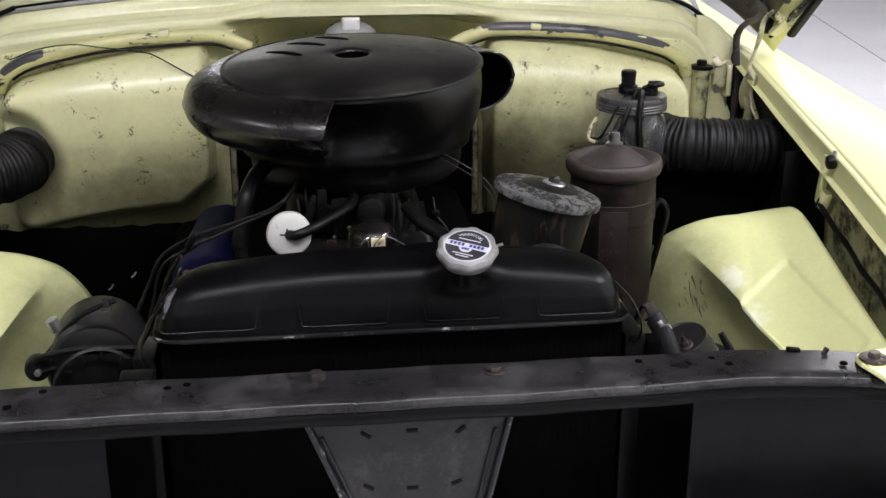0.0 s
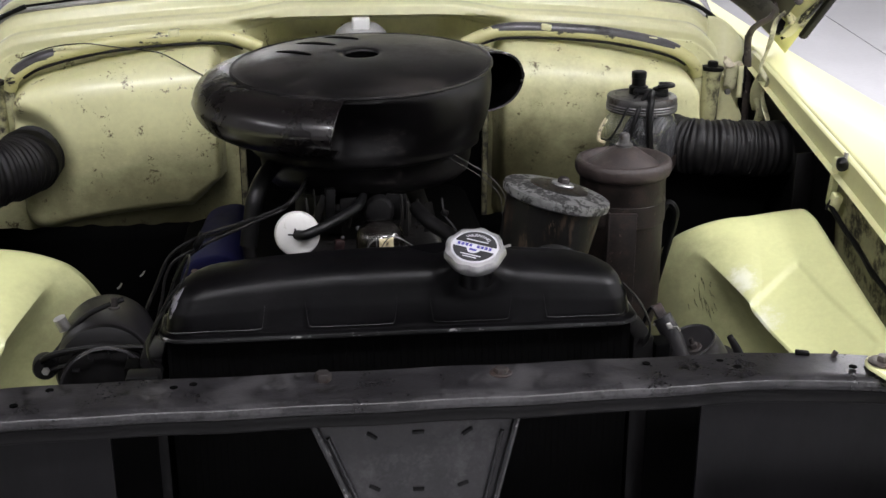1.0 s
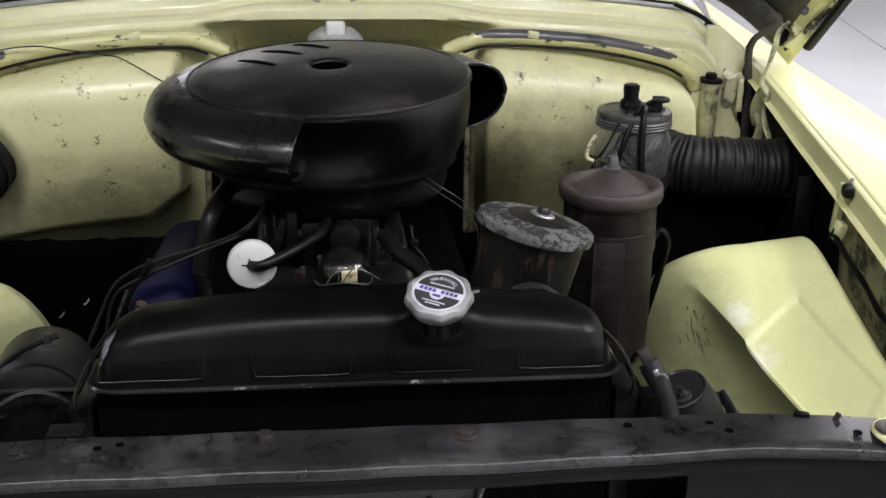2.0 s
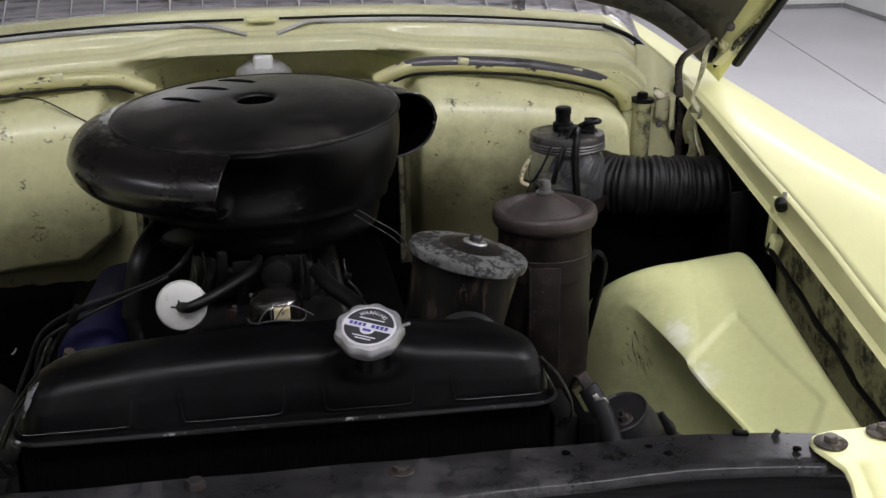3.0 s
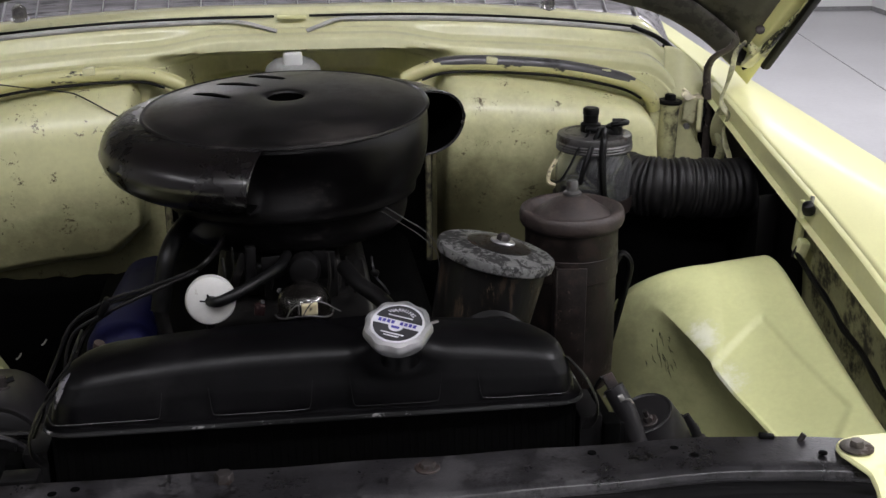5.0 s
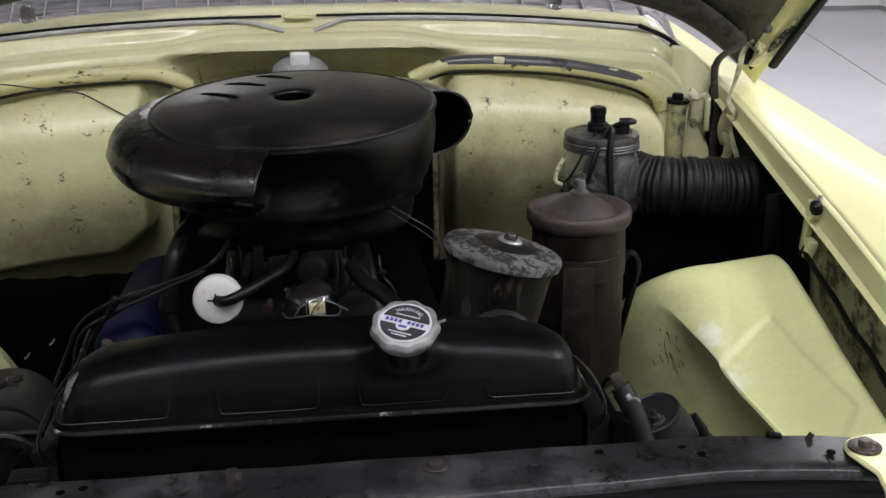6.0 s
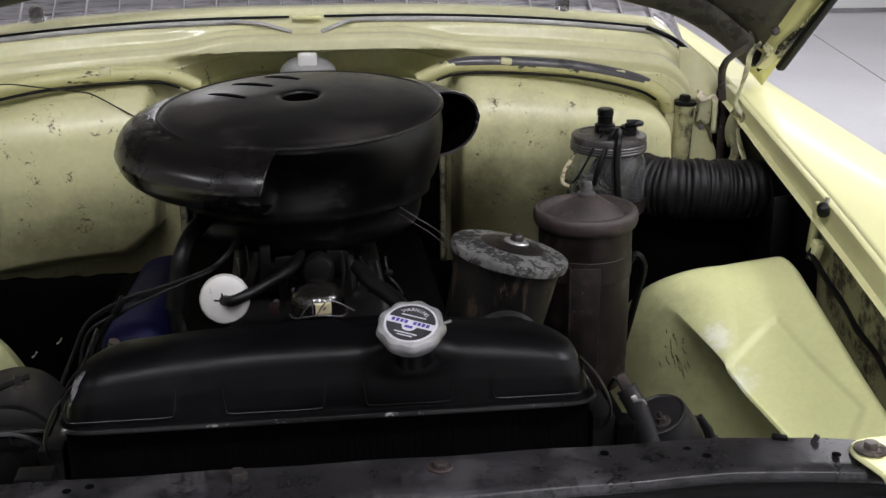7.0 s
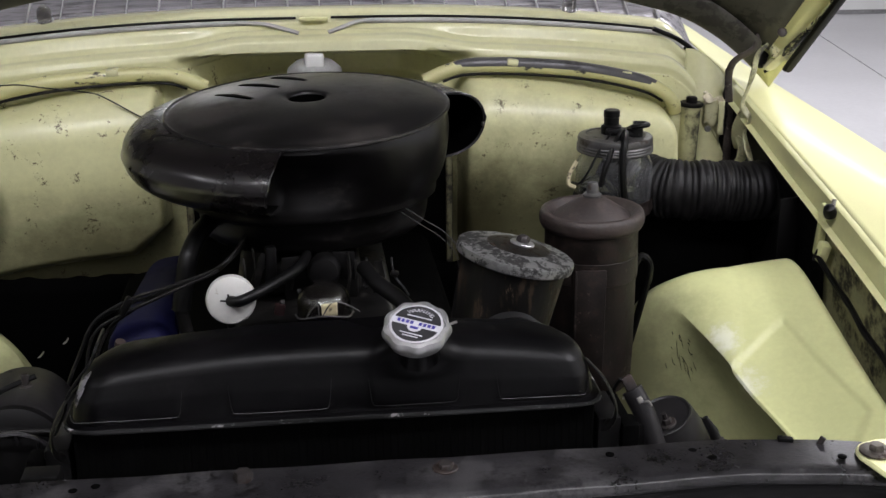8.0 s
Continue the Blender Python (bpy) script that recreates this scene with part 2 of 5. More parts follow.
    "bare": material("bare_scraped_metal", (0.17, 0.165, 0.185), 0.4, 0.3, 0.5, 60, 300, 0.2, dirt=(0.012, 0.012, 0.013), dirt_at=0.49, dirt_scale=60),
    "rusty_bolt": material("rust_specked_bolt", (0.040, 0.035, 0.034), 0.5, 0.6, 0.3, 40, 250, 0.2, dirt=(0.04, 0.028, 0.024), dirt_at=0.52, dirt_scale=40),
    "tan_bolt": material("tan_rusted_bolt", (0.105, 0.092, 0.080), 0.42, 0.5, 0.45, 40, 250, 0.25, dirt=(0.040, 0.027, 0.020), dirt_at=0.52, dirt_scale=60),
    "cap": material("cast_alloy_cap", (0.36, 0.36, 0.36), 0.38, 0.75, 0.12, 60, 400, 0.1, dirt=(0.22, 0.215, 0.21), dirt_at=0.6, dirt_scale=40),
    "label_white": material("white_label", (0.46, 0.46, 0.49), 0.45, 0, 0.06, 60, 400, 0.02, dirt=(0.45, 0.45, 0.46), dirt_at=0.64, dirt_scale=90),
    "label_black": material("black_label_print", (0.02, 0.02, 0.022), 0.4, 0, 0.2, 60, 400, 0.02),
    "label_blue": material("violet_blue_print", (0.045, 0.04, 0.24), 0.45, 0, 0.1, 60, 400, 0.0),
    "white": material("white_plastic", (0.44, 0.435, 0.415), 0.42, 0, 0.06, 40, 300, 0.04, dirt=(0.33, 0.31, 0.27), dirt_at=0.58, dirt_scale=40),
    "white_paint": material("white_cap_enamel", (0.70, 0.70, 0.68), 0.45, 0, 0.06, 40, 300, 0.05),
    "jar_lid": material("dull_zinc_lid", (0.080, 0.078, 0.076), 0.42, 0.5, 0.35, 30, 200, 0.15, dirt=(0.045, 0.034, 0.026), dirt_at=0.53, dirt_soft=0.1, dirt_scale=26),
    "grey_motor": material("grey_cast_motor", (0.30, 0.30, 0.29), 0.55, 0.2, 0.2, 30, 200, 0.2),
    "blue": material("dark_blue_engine_enamel", (0.0035, 0.0038, 0.021), 0.55, 0, 0.5, 16, 120, 0.2, dirt=(0.005, 0.005, 0.008), dirt_at=0.56, dirt_soft=0.1, spec=0.08),
    "chrome": material("chrome", (0.72, 0.72, 0.74), 0.14, 1.0, 0.05, 20, 300, 0.02),
    "grille": material("brushed_grey_grille", (0.26, 0.25, 0.27), 0.34, 0.5, 0.5, 60, 500, 0.25, dirt=(0.06, 0.058, 0.064), dirt_at=0.50, dirt_soft=0.12, dirt_scale=90, dirt_fine=400, stretch=(0.06, 1, 1)),
    "carb": material("oily_cast_metal", (0.0046, 0.0043, 0.0042), 0.42, 0.0, 0.5, 25, 150, 0.3, dirt=(0.011, 0.0095, 0.0083), dirt_at=0.53, spec=0.25),
    "hood_under": material("hood_underside_grey", (0.055, 0.052, 0.045), 0.6, 0, 0.3, 12, 120, 0.2, dirt=(0.025, 0.023, 0.02), dirt_at=0.56),
    "concrete": material("grey_painted_concrete", (0.56, 0.555, 0.57), 0.45, 0, 0.10, 0.8, 30, 0.05, dirt=(0.45, 0.445, 0.45), dirt_at=0.58, dirt_soft=0.12, dirt_scale=1.2, dirt_fine=9),
    "joint": material("dark_joint_filler", (0.26, 0.26, 0.26), 0.8, 0, 0.3, 20, 120, 0.2),
    "wall": material("white_wall_paint", (0.80, 0.80, 0.79), 0.6, 0, 0.03, 1.5, 60, 0.03),
    "kraft": material("yellowed_paper_tag", (0.50, 0.44, 0.27), 0.6, 0, 0.1, 60, 300, 0.05, dirt=(0.08, 0.07, 0.05), dirt_at=0.58, dirt_scale=60),
    "glass": glass_material("clear_jar_glass", (0.90, 0.91, 0.92), 0.04, 0.03, 0.98),
    "water": glass_material("washer_water", (0.85, 0.88, 0.87), 0.02),
    "clear": glass_material("clear_plastic", (0.36, 0.35, 0.33), 0.10, 0.45),
}


# ---- building helpers ----
def thing(name, base, label, category, group="", kind=""):
    ob = new(name)
    ob.location = base
    ob.empty_display_size = 0.05
    ob["base"] = base
    return tagged(ob, label, category, group, kind)


def part(name, bm, mat, parent=None, label="", sharp=38, thick=0.0):
    """One mesh object from a bmesh in world metres, under a thing or a part."""
    me = bpy.data.meshes.new(name)
    bmesh.ops.recalc_face_normals(bm, faces=bm.faces)
    bm.to_mesh(me)
    bm.free()
    me.materials.append(M[mat])
    for p in me.polygons:
        p.use_smooth = True
    me.set_sharp_from_angle(angle=radians(sharp))
    ob = new(name, me)
    if parent:
        root = parent
        while root.parent:
            root = root.parent
        me.transform(Matrix.Translation(-Vector(root.location)))
        ob.parent = parent
    if thick:
        s = ob.modifiers.new("sheet", "SOLIDIFY")
        s.thickness, s.offset = thick, 0.0
    return tagged(ob, label) if label else ob


def grid(f, nu, nv, loop=False):
    bm = bmesh.new()
    rows = [[bm.verts.new(f(i / nu, j / nv)) for i in range(nu + (0 if loop else 1))] for j in range(nv + 1)]
    n = len(rows[0])
    for j in range(nv):
        for i in range(n if loop else n - 1):
            k = (i + 1) % n
            bm.faces.new((rows[j][i], rows[j][k], rows[j + 1][k], rows[j + 1][i]))
    return bm


def loft(rings, cap=(True, True), bm=None):
    """A skin over closed rings of equal length."""
    bm = bm or bmesh.new()
    vs = [[bm.verts.new(p) for p in r] for r in rings]
    n = len(vs[0])
    for a, b in zip(vs, vs[1:]):
        for i in range(n):
            k = (i + 1) % n
            bm.faces.new((a[i], a[k], b[k], b[i]))
    if cap[0]:
        bm.faces.new(vs[0][::-1])
    if cap[1]:
        bm.faces.new(vs[-1])
    return bm


def revolve(profile, m, n=40, cap=(True, True), bm=None, wobble=None):
    """A turned shape from (radius, height) pairs, placed by the matrix m."""
    rings = []
    for r, z in profile:
        rings.append([m @ Vector(((r + (wobble(2 * math.pi * i / n, z) if wobble else 0)) * math.cos(2 * math.pi * i / n),
                                  (r + (wobble(2 * math.pi * i / n, z) if wobble else 0)) * math.sin(2 * math.pi * i / n), z)) for i in range(n)])
    return loft(rings, cap, bm)


def spline(pts, per=8):
    pts = [Vector(p) for p in pts]
    q = [2 * pts[0] - pts[1], *pts, 2 * pts[-1] - pts[-2]]
    out = []
    for i in range(1, len(q) - 2):
        a, b, c, d = q[i - 1:i + 3]
        for s in range(per):
            t = s / per
            out.append(0.5 * (2 * b + (c - a) * t + (2 * a - 5 * b + 4 * c - d) * t * t + (3 * b - a - 3 * c + d) * t ** 3))
    return out + [pts[-1]]


def tube(pts, r, n=10, per=8, flat=1.0, bm=None, up=(0, 0, 1)):
    """A round bar along a smooth line; r is a radius or a function of 0..1; flat squeezes it along the up side."""
    line = spline(pts, per) if per else [Vector(p) for p in pts]
    rings = []
    side = None
    for i, p in enumerate(line):
        d = (line[min(i + 1, len(line) - 1)] - line[max(i - 1, 0)]).normalized()
        if side is None:
            side = d.cross(Vector(up))
            if side.length < 0.05:
                side = d.cross(Vector((0, 1, 0)))
        side = (side - d * side.dot(d)).normalized()
        top = side.cross(d)
        rad = r(i / (len(line) - 1)) if callable(r) else r
        rings.append([p + side * rad * math.cos(2 * math.pi * k / n) + top * rad * flat * math.sin(2 * math.pi * k / n) for k in range(n)])
    return loft(rings, bm=bm)


def rbox(size, m, bevel=0.003, seg=2, bm=None):
    """A box with rounded edges, placed by the matrix m (centre)."""
    b = bmesh.new()
    bmesh.ops.create_cube(b, size=1.0)
    for v in b.verts:
        v.co = Vector((v.co.x * size[0], v.co.y * size[1], v.co.z * size[2]))
    if bevel:
        bmesh.ops.bevel(b, geom=b.edges[:], offset=bevel, segments=seg, affect="EDGES", profile=0.5)
    bmesh.ops.transform(b, matrix=m, verts=b.verts)
    if bm is None:
        return b
    me = bpy.data.meshes.new("joined")
    b.to_mesh(me)
    b.free()
    bm.from_mesh(me)
    bpy.data.meshes.remove(me)
    return bm


def plate(outline, thick, m, bevel=0.001, bm=None):
    """A flat sheet cut to an outline (x, y pairs), of some thickness, placed by m."""
    bm = bm or bmesh.new()
    lo = [bm.verts.new(m @ Vector((x, y, 0))) for x, y in outline]
    hi = [bm.verts.new(m @ Vector((x, y, thick))) for x, y in outline]
    bm.faces.new(lo[::-1])
    bm.faces.new(hi)
    for i in range(len(lo)):
        k = (i + 1) % len(lo)
        bm.faces.new((lo[i], lo[k], hi[k], hi[i]))
    return bm


def hex_bolt(name, place, r, h, parent, mat="rusty_bolt", tilt=(0, 0, 0), washer=0.0, label=""):
    m = pose(*place, *tilt)
    bm = revolve([(r * 1.0, 0), (r * 1.0, h * 0.75), (r * 0.85, h), (r * 0.4, h * 1.04)], m, 6)
    b = part(name, bm, mat, parent, label)
    if washer:
        part("washer", revolve([(washer, -0.0005), (washer, 0.0015), (washer * 0.94, 0.0022), (r * 0.9, 0.0022)], m, 28), mat, b)
    return b


def lerp_table(t, table):
    if t <= table[0][0]:
        return table[0][1]
    for (a, va), (b, vb) in zip(table, table[1:]):
        if t <= b:
            s = (t - a) / (b - a)
            return va + (vb - va) * s
    return table[-1][1]


def smooth(a, b, x):
    t = max(0.0, min(1.0, (x - a) / (b - a)))
    return t * t * (3 - 2 * t)


def rounded_rect(a, b, r, n_side=1, n_corner=8):
    """Points round a rectangle of half sizes a, b with corner radius r, with n_side steps along each side."""
    pts = []
    for cx, cy, a0 in ((a - r, b - r, 0), (-a + r, b - r, 90), (-a + r, -b + r, 180), (a - r, -b + r, 270)):
        for k in range(n_corner + 1):
            t = radians(a0 + 90 * k / n_corner)
            pts.append((cx + r * math.cos(t), cy + r * math.sin(t)))
        nx = {0: (-a + r, b), 90: (-a, -b + r), 180: (a - r, -b), 270: (a, b - r)}[a0]
        last = pts[-1]
        for k in range(1, n_side):
            s = k / n_side
            pts.append((last[0] + (nx[0] - last[0]) * s, last[1] + (nx[1] - last[1]) * s))
    return pts


# ---- the hall ----
HALL = pose(0, 0, 0, 0, 0, -3.5)


def hall_box(name, size, place, mat, label, category):
    ob = part(name, rbox(size, HALL @ pose(*place), 0), mat)
    return tagged(ob, label, category, kind="structure")


hall_box("floor", (16, 19.2, 0.2), (-2.6, 0.5, -0.1), "concrete", "smooth grey concrete hall floor with thin joints", "floor")
hall_box("wall_east", (0.2, 19.2, 3.6), (4.40, 0.5, 1.8), "wall", "plain white painted hall wall", "wall")
hall_box("wall_north", (16, 0.2, 3.6), (-2.6, 10.0, 1.8), "wall", "plain white painted hall wall", "wall")
hall_box("wall_west", (0.2, 19.2, 3.6), (-10.6, 0.5, 1.8), "wall", "plain white painted hall wall", "wall")
hall_box("ceiling", (16, 19.4, 0.2), (-2.6, 0.5, 3.7), "wall", "plain white painted hall ceiling", "ceiling")
south = bmesh.new()
for size, place in (((10.1, 0.2, 3.6), (-5.65, -9.2, 1.8)), ((0.3, 0.2, 3.6), (4.65, -9.2, 1.8)), ((5.1, 0.2, 0.55), (1.95, -9.2, 3.325)), ((5.1, 0.2, 1.05), (1.95, -9.2, 0.525))):
    rbox(size, HALL @ pose(*place), 0, bm=south)
tagged(part("wall_south", south, "wall"), "white painted hall wall with a wide window opening", "wall", kind="structure")
hall_box("baseboard_1", (0.012, 18.8, 0.034), (4.293, 0.5, 0.019), "joint", "low dark grey baseboard along the wall", "baseboard")
hall_box("baseboard_2", (14.8, 0.012, 0.034), (-3.1, 9.893, 0.019), "joint", "low dark grey baseboard along the wall", "baseboard")
joint = part("floor_joint", rbox((0.007, 11.0, 0.004), pose(3.10, 4.435, 0.0, 0, 0, -9.63), 0), "joint")
tagged(joint, "thin dark saw-cut joint in the concrete floor", "floor joint", kind="structure")

# ---- the car body ----
car = thing("car", (0, 1.5, 0), "pale yellow vintage car with its hood raised, parked on concrete", "car")


def sag(x):
    """How far the cowl line drops towards the sides."""
    a = abs(x)
    return 0.125 * max(0, a - 0.10) ** 2 + 9.0 * max(0, a - 0.61) ** 2


def panel_depth(x, z):
    """1 on the two raised firewall panels, 0 off them, with pillowed borders that are rounder at the top."""
    a = abs(x)
    zz = z + 0.30 * max(0.0, a - 0.26) ** 2
    top, low = 1.046, (0.748 if x < 0 else 0.70)
    cx, hx = (0.4445, 0.1825) if x < 0 else (0.436, 0.189)
    cz, hz, r = (top + low) / 2, (top - low) / 2, 0.022 + 0.026 * smooth(0.30, 0.55, a)
    qx, qz = abs(a - cx) - hx + r, abs(zz - cz) - hz + r
    d = math.hypot(max(qx, 0), max(qz, 0)) + min(max(qx, qz), 0) - r
    if x < 0:
        d = max(d, -0.72 * (a + z - 1.067))
    r = 0.0075 + 0.008 * smooth(0.93, 1.02, zz) + 0.016 * smooth(0.85, 0.75, zz)
    q = max(0.0, min(1.0, -d / r))
    return math.sqrt(1 - (1 - q) ** 2)


def firewall_point(u, v):
    x, z = -0.74 + 1.48 * u, 0.42 + 0.645 * v
    m = panel_depth(x, z)
    y = 2.035 - 0.052 * m
    y -= 0.010 * m * math.cos((abs(x) - 0.44) * 6) * math.sin((z - 0.70) * 8)
    # the panels lean back towards their top and tuck in towards their foot
    y += m * (0.046 * smooth(0.960, 1.068, z) ** 1.4 - 0.032 + (0.038 if x < 0 else 0.058) * smooth(0.94, 0.72, z))
    if x < 0:
        # sunken seat round the heater duct, and a pressed bump on the ledge
        y += 0.036 * m * smooth(0.012, -0.040, math.hypot(x + 0.640, 0.95 * (z - 0.858)) - 0.118)
        y -= 0.012 * math.exp(-((x + 0.372) / 0.018) ** 2 - ((z - 0.733) / 0.010) ** 2)
    c = smooth(0.27, 0.13, abs(x - 0.02))
    y += 0.150 * c * smooth(0.97, 1.03, z)
    return (x, y, z - sag(x) * v ** 2)


part("firewall", grid(firewall_point, 400, 200), "wall_paint_bay", car, "pale yellow firewall with two raised panels, oily grime and painted-in shade", 60, 0.003)

# cowl lip above the firewall, from the grille edge down to the firewall
LIP = [(2.150, 1.150), (2.118, 1.152), (2.104, 1.150), (2.099, 1.143), (2.097, 1.128), (2.090, 1.122), (2.082, 1.126), (2.078, 1.120),
       (2.074, 1.106), (2.066, 1.097), (2.050, 1.094), (2.040, 1.089), (2.037, 1.080), (2.039, 1.066), (2.036, 1.058)]


def lip_point(u, v):
    x = -0.72 + 1.44 * u
    k = v * (len(LIP) - 1)
    i = min(int(k), len(LIP) - 2)
    s = k - i
    y = LIP[i][0] + (LIP[i + 1][0] - LIP[i][0]) * s
    z = LIP[i][1] + (LIP[i + 1][1] - LIP[i][1]) * s
    c = smooth(0.27, 0.13, abs(x - 0.02))
    z += 0.016 * c * smooth(1.122, 1.10, z) * smooth(1.070, 1.088, z)
    y += 0.147 * c * smooth(1.088, 1.074, z)
    y -= 0.10 * max(0, abs(x) - 0.50) ** 2
    return (x, y, z - sag(x))


part("cowl_lip", grid(lip_point, 160, 56), "paint_bay", car, "yellow cowl edge with a ridge and gutter", 50, 0.002)


def rail_line(x0, x1, y, z, n=22):
    return [(x0 + (x1 - x0) * i / n, y - 0.10 * max(0, abs(x0 + (x1 - x0) * i / n) - 0.5) ** 2, z - sag(x0 + (x1 - x0) * i / n)) for i in range(n + 1)]


for s in (-1, 1):
    pts = [(s * 0.185, 2.016, 1.036), (s * 0.215, 2.013, 1.050), (s * 0.25, 2.012, 1.060), (s * 0.31, 2.012, 1.061), (s * 0.38, 2.011, 1.057), (s * 0.45, 2.010, 1.050),
           (s * 0.52, 2.008, 1.037), (s * 0.575, 2.006, 1.022), (s * 0.605, 2.006, 1.006), (s * 0.622, 2.008, 0.990), (s * 0.630, 2.016, 0.972)]
    part("firewall_rail", tube(pts, 0.0125, 12, 6), "tube", car, "worn yellow tube along the firewall with black scuffs")
    crown = [(x, y - 0.0008, z + 0.0024) for x, y, z in (pts[1:9] if s > 0 else pts[6:10])]
    part("scuffed_top", tube(crown, lambda t: 0.0060 + 0.0062 * min(1.0, 5 * t, 5 * (1 - t)) ** 0.5, 12, 6), "tube_top", car, "scuffed grey top of the tube")
    # dark line drawn where the tube's shadow meets the panel
    bead = [(x - s * 0.004 * k / 9, y - 0.004, z - 0.0135) for k, (x, y, z) in enumerate(pts[1:9])]
    part("dark_bead", tube(bead, 0.0028, 6, 5), "dark", car, "black line in place of the shadow under the tube")
    for cx, cz in ((0.335, 1.0595), (0.535, 1.033)):
        part("clip", rbox((0.020, 0.0266, 0.012), pose(s * cx, 2.011, cz + 0.0075, 0, 8 * s, 0), 0.003), "paint_bay", car, "painted clip over the tube")
part("gutter_seal", tube(rail_line(-0.66, -0.115, 2.090, 1.131), 0.0045, 8, 1), "seal", car, "grey rubber seal in the gutter")
part("gutter_seal", tube(rail_line(0.09, 0.66, 2.090, 1.131), 0.0045, 8, 1), "seal", car, "grey rubber seal in the gutter")
part("seal_tongue", tube([(-0.13, 2.088, 1.132), (-0.085, 2.080, 1.130), (-0.05, 2.072, 1.122), (-0.026, 2.068, 1.115)], 0.0075, 10, 6, 0.45), "seal", car, "loose grey rubber seal end")
part("seal_tongue", tube([(0.105, 2.088, 1.132), (0.075, 2.081, 1.131), (0.045, 2.073, 1.122), (0.024, 2.068, 1.115)], 0.0075, 10, 6, 0.45), "seal", car, "loose grey rubber seal end")
for x0, x1 in ((-0.67, -0.03), (0.03, 0.67)):
    part("gutter_line", tube(rail_line(x0, x1, 2.0945, 1.1375), 0.0024, 6, 1), "dark", car, "thin black line in the gutter")
part("hole", revolve([(0.0058, -0.002), (0.0058, 0.001), (0.004, 0.0014)], pose(-0.292, 1.974, 0.838, 90), 14), "core", car, "dark bolt hole")
part("cowl_tab", rbox((0.050, 0.024, 0.006), pose(0.0, 2.090, 1.136, -6), 0.002), "paint", car)

# air intake grille on top of the cowl
def cowl_grille_point(u, v):
    x = -0.70 + 1.40 * u
    return (x, 2.125 + 0.10 * v + 0.02 * math.cos(x * 2), 1.146 + 0.055 * v - sag(x) * 0.9)


grille = part("cowl_grille", grid(cowl_grille_point, 60, 4), "grille", car, "brushed grey cowl air grille with bright bars", 40, 0.004)
for i in range(-11, 12):
    x = i * 0.0557 + 0.012
    big = 0.0035 if i % 2 else 0.0022
    p = [(x, 2.118 + 0.10 * v + 0.02 * math.cos(x * 2), 1.149 + 0.055 * v - sag(x) * 0.9) for v in (0, 0.5, 1)]
    part("grille_bar", tube(p, big, 6, 3), "chrome", grille)
part("grille_trim", tube([(-0.70 + 1.40 * k / 16, 2.232 + 0.02 * math.cos((-0.70 + 1.40 * k / 16) * 2), 1.208 - sag(-0.70 + 1.40 * k / 16) * 0.9) for k in range(17)], 0.009, 8, 3), "chrome", grille, "bright trim strip")
part("cowl_top", grid(lambda u, v: (-0.74 + 1.48 * u, 2.245 + 0.12 * v, 1.20 + 0.05 * v - sag(-0.74 + 1.48 * u) * 0.9), 40, 4), "paint", car, "", 40, 0.003)
for s in (-1, 1):
    nz = part("washer_nozzle", revolve([(0.011, 0), (0.013, 0.006), (0.012, 0.018), (0.006, 0.026)], pose(s * 0.456, 2.118, 1.139, 15), 16), "clear", car, "clear washer nozzle")
    part("nozzle_base", revolve([(0.016, -0.004), (0.016, 0.001)], pose(s * 0.456, 2.118, 1.139, 15), 16), "chrome", nz)


# fenders with their inner flange, wheelhouses and aprons
def fender_low(y):
    return lerp_table(y, [(0.9, 0.715), (1.2, 0.794), (1.36, 0.834), (1.423, 0.849), (1.488, 0.8645), (1.619, 0.8935), (1.7935, 0.931), (1.894, 0.9545), (2.1, 1.000)])


def fender_high(y):
    return lerp_table(y, [(0.9, 0.760), (1.2, 0.833), (1.358, 0.872), (1.417, 0.888), (1.5075, 0.9084), (1.606, 0.9286), (1.7145, 0.9484), (1.835, 0.9715), (1.956, 0.9950), (2.1, 1.020), (2.6, 1.07)])


def fender_crest(y):
    """Height of the outer shoulder, which stays nearly level."""
    return 0.9425 + 0.028 * (y - 1.9)


def build_fender(s):
    prof = [(0.733, 0.0), (0.728, 0.006), (0.734, 0.010), (0.739, 0.02), (0.741, 0.94), (0.744, 0.985), (0.750, 1.0)]

    def flange(u, v):
        y = 1.02 + 1.02 * u
        k = v * (len(prof) - 1)
        i = min(int(k), len(prof) - 2)
        q = k - i
        x = prof[i][0] + (prof[i + 1][0] - prof[i][0]) * q
        h = prof[i][1] + (prof[i + 1][1] - prof[i][1]) * q
        lo, hi = fender_low(y), fender_high(y)
        return (s * x, y, lo + (hi - lo) * h)

    def top(u, v):
        y = 0.95 + 1.75 * u
        x = 0.749 + 0.205 * v
        w = min(1.0, v / 0.86)
        z = fender_high(y) * (1 - w) + fender_crest(y) * w + 0.010 * math.sin(math.pi * w)
        if v > 0.80:
            z -= 2.2 * (v - 0.80) ** 2
        return (s * x, y, z)

    def outer(u, v):
        y = 0.95 + 1.75 * u
        return (s * (0.954 + 0.045 * math.sin(math.pi * v * 0.7)), y, top(u, 1)[2] - 0.42 * v)

    fender = part("fender", grid(top, 60, 24), "paint", car, "pale yellow front fender with a glossy top", 60, 0.002)
    part("fender_flange", grid(flange, 60, 18), "paint_well", fender, "yellow inner flange of the fender", 30, 0.0015)
    part("fender_side", grid(outer, 40, 10), "paint", fender, "", 60, 0.002)

    def apron(y0, y1):
        return lambda u, v: (s * (0.748 + 0.012 * math.sin(v * 3)), y0 + (y1 - y0) * u, fender_low(y0 + (y1 - y0) * u) - 0.002 - 0.40 * v)

    # dulled front and black rear put the shade of the gutter into the colour
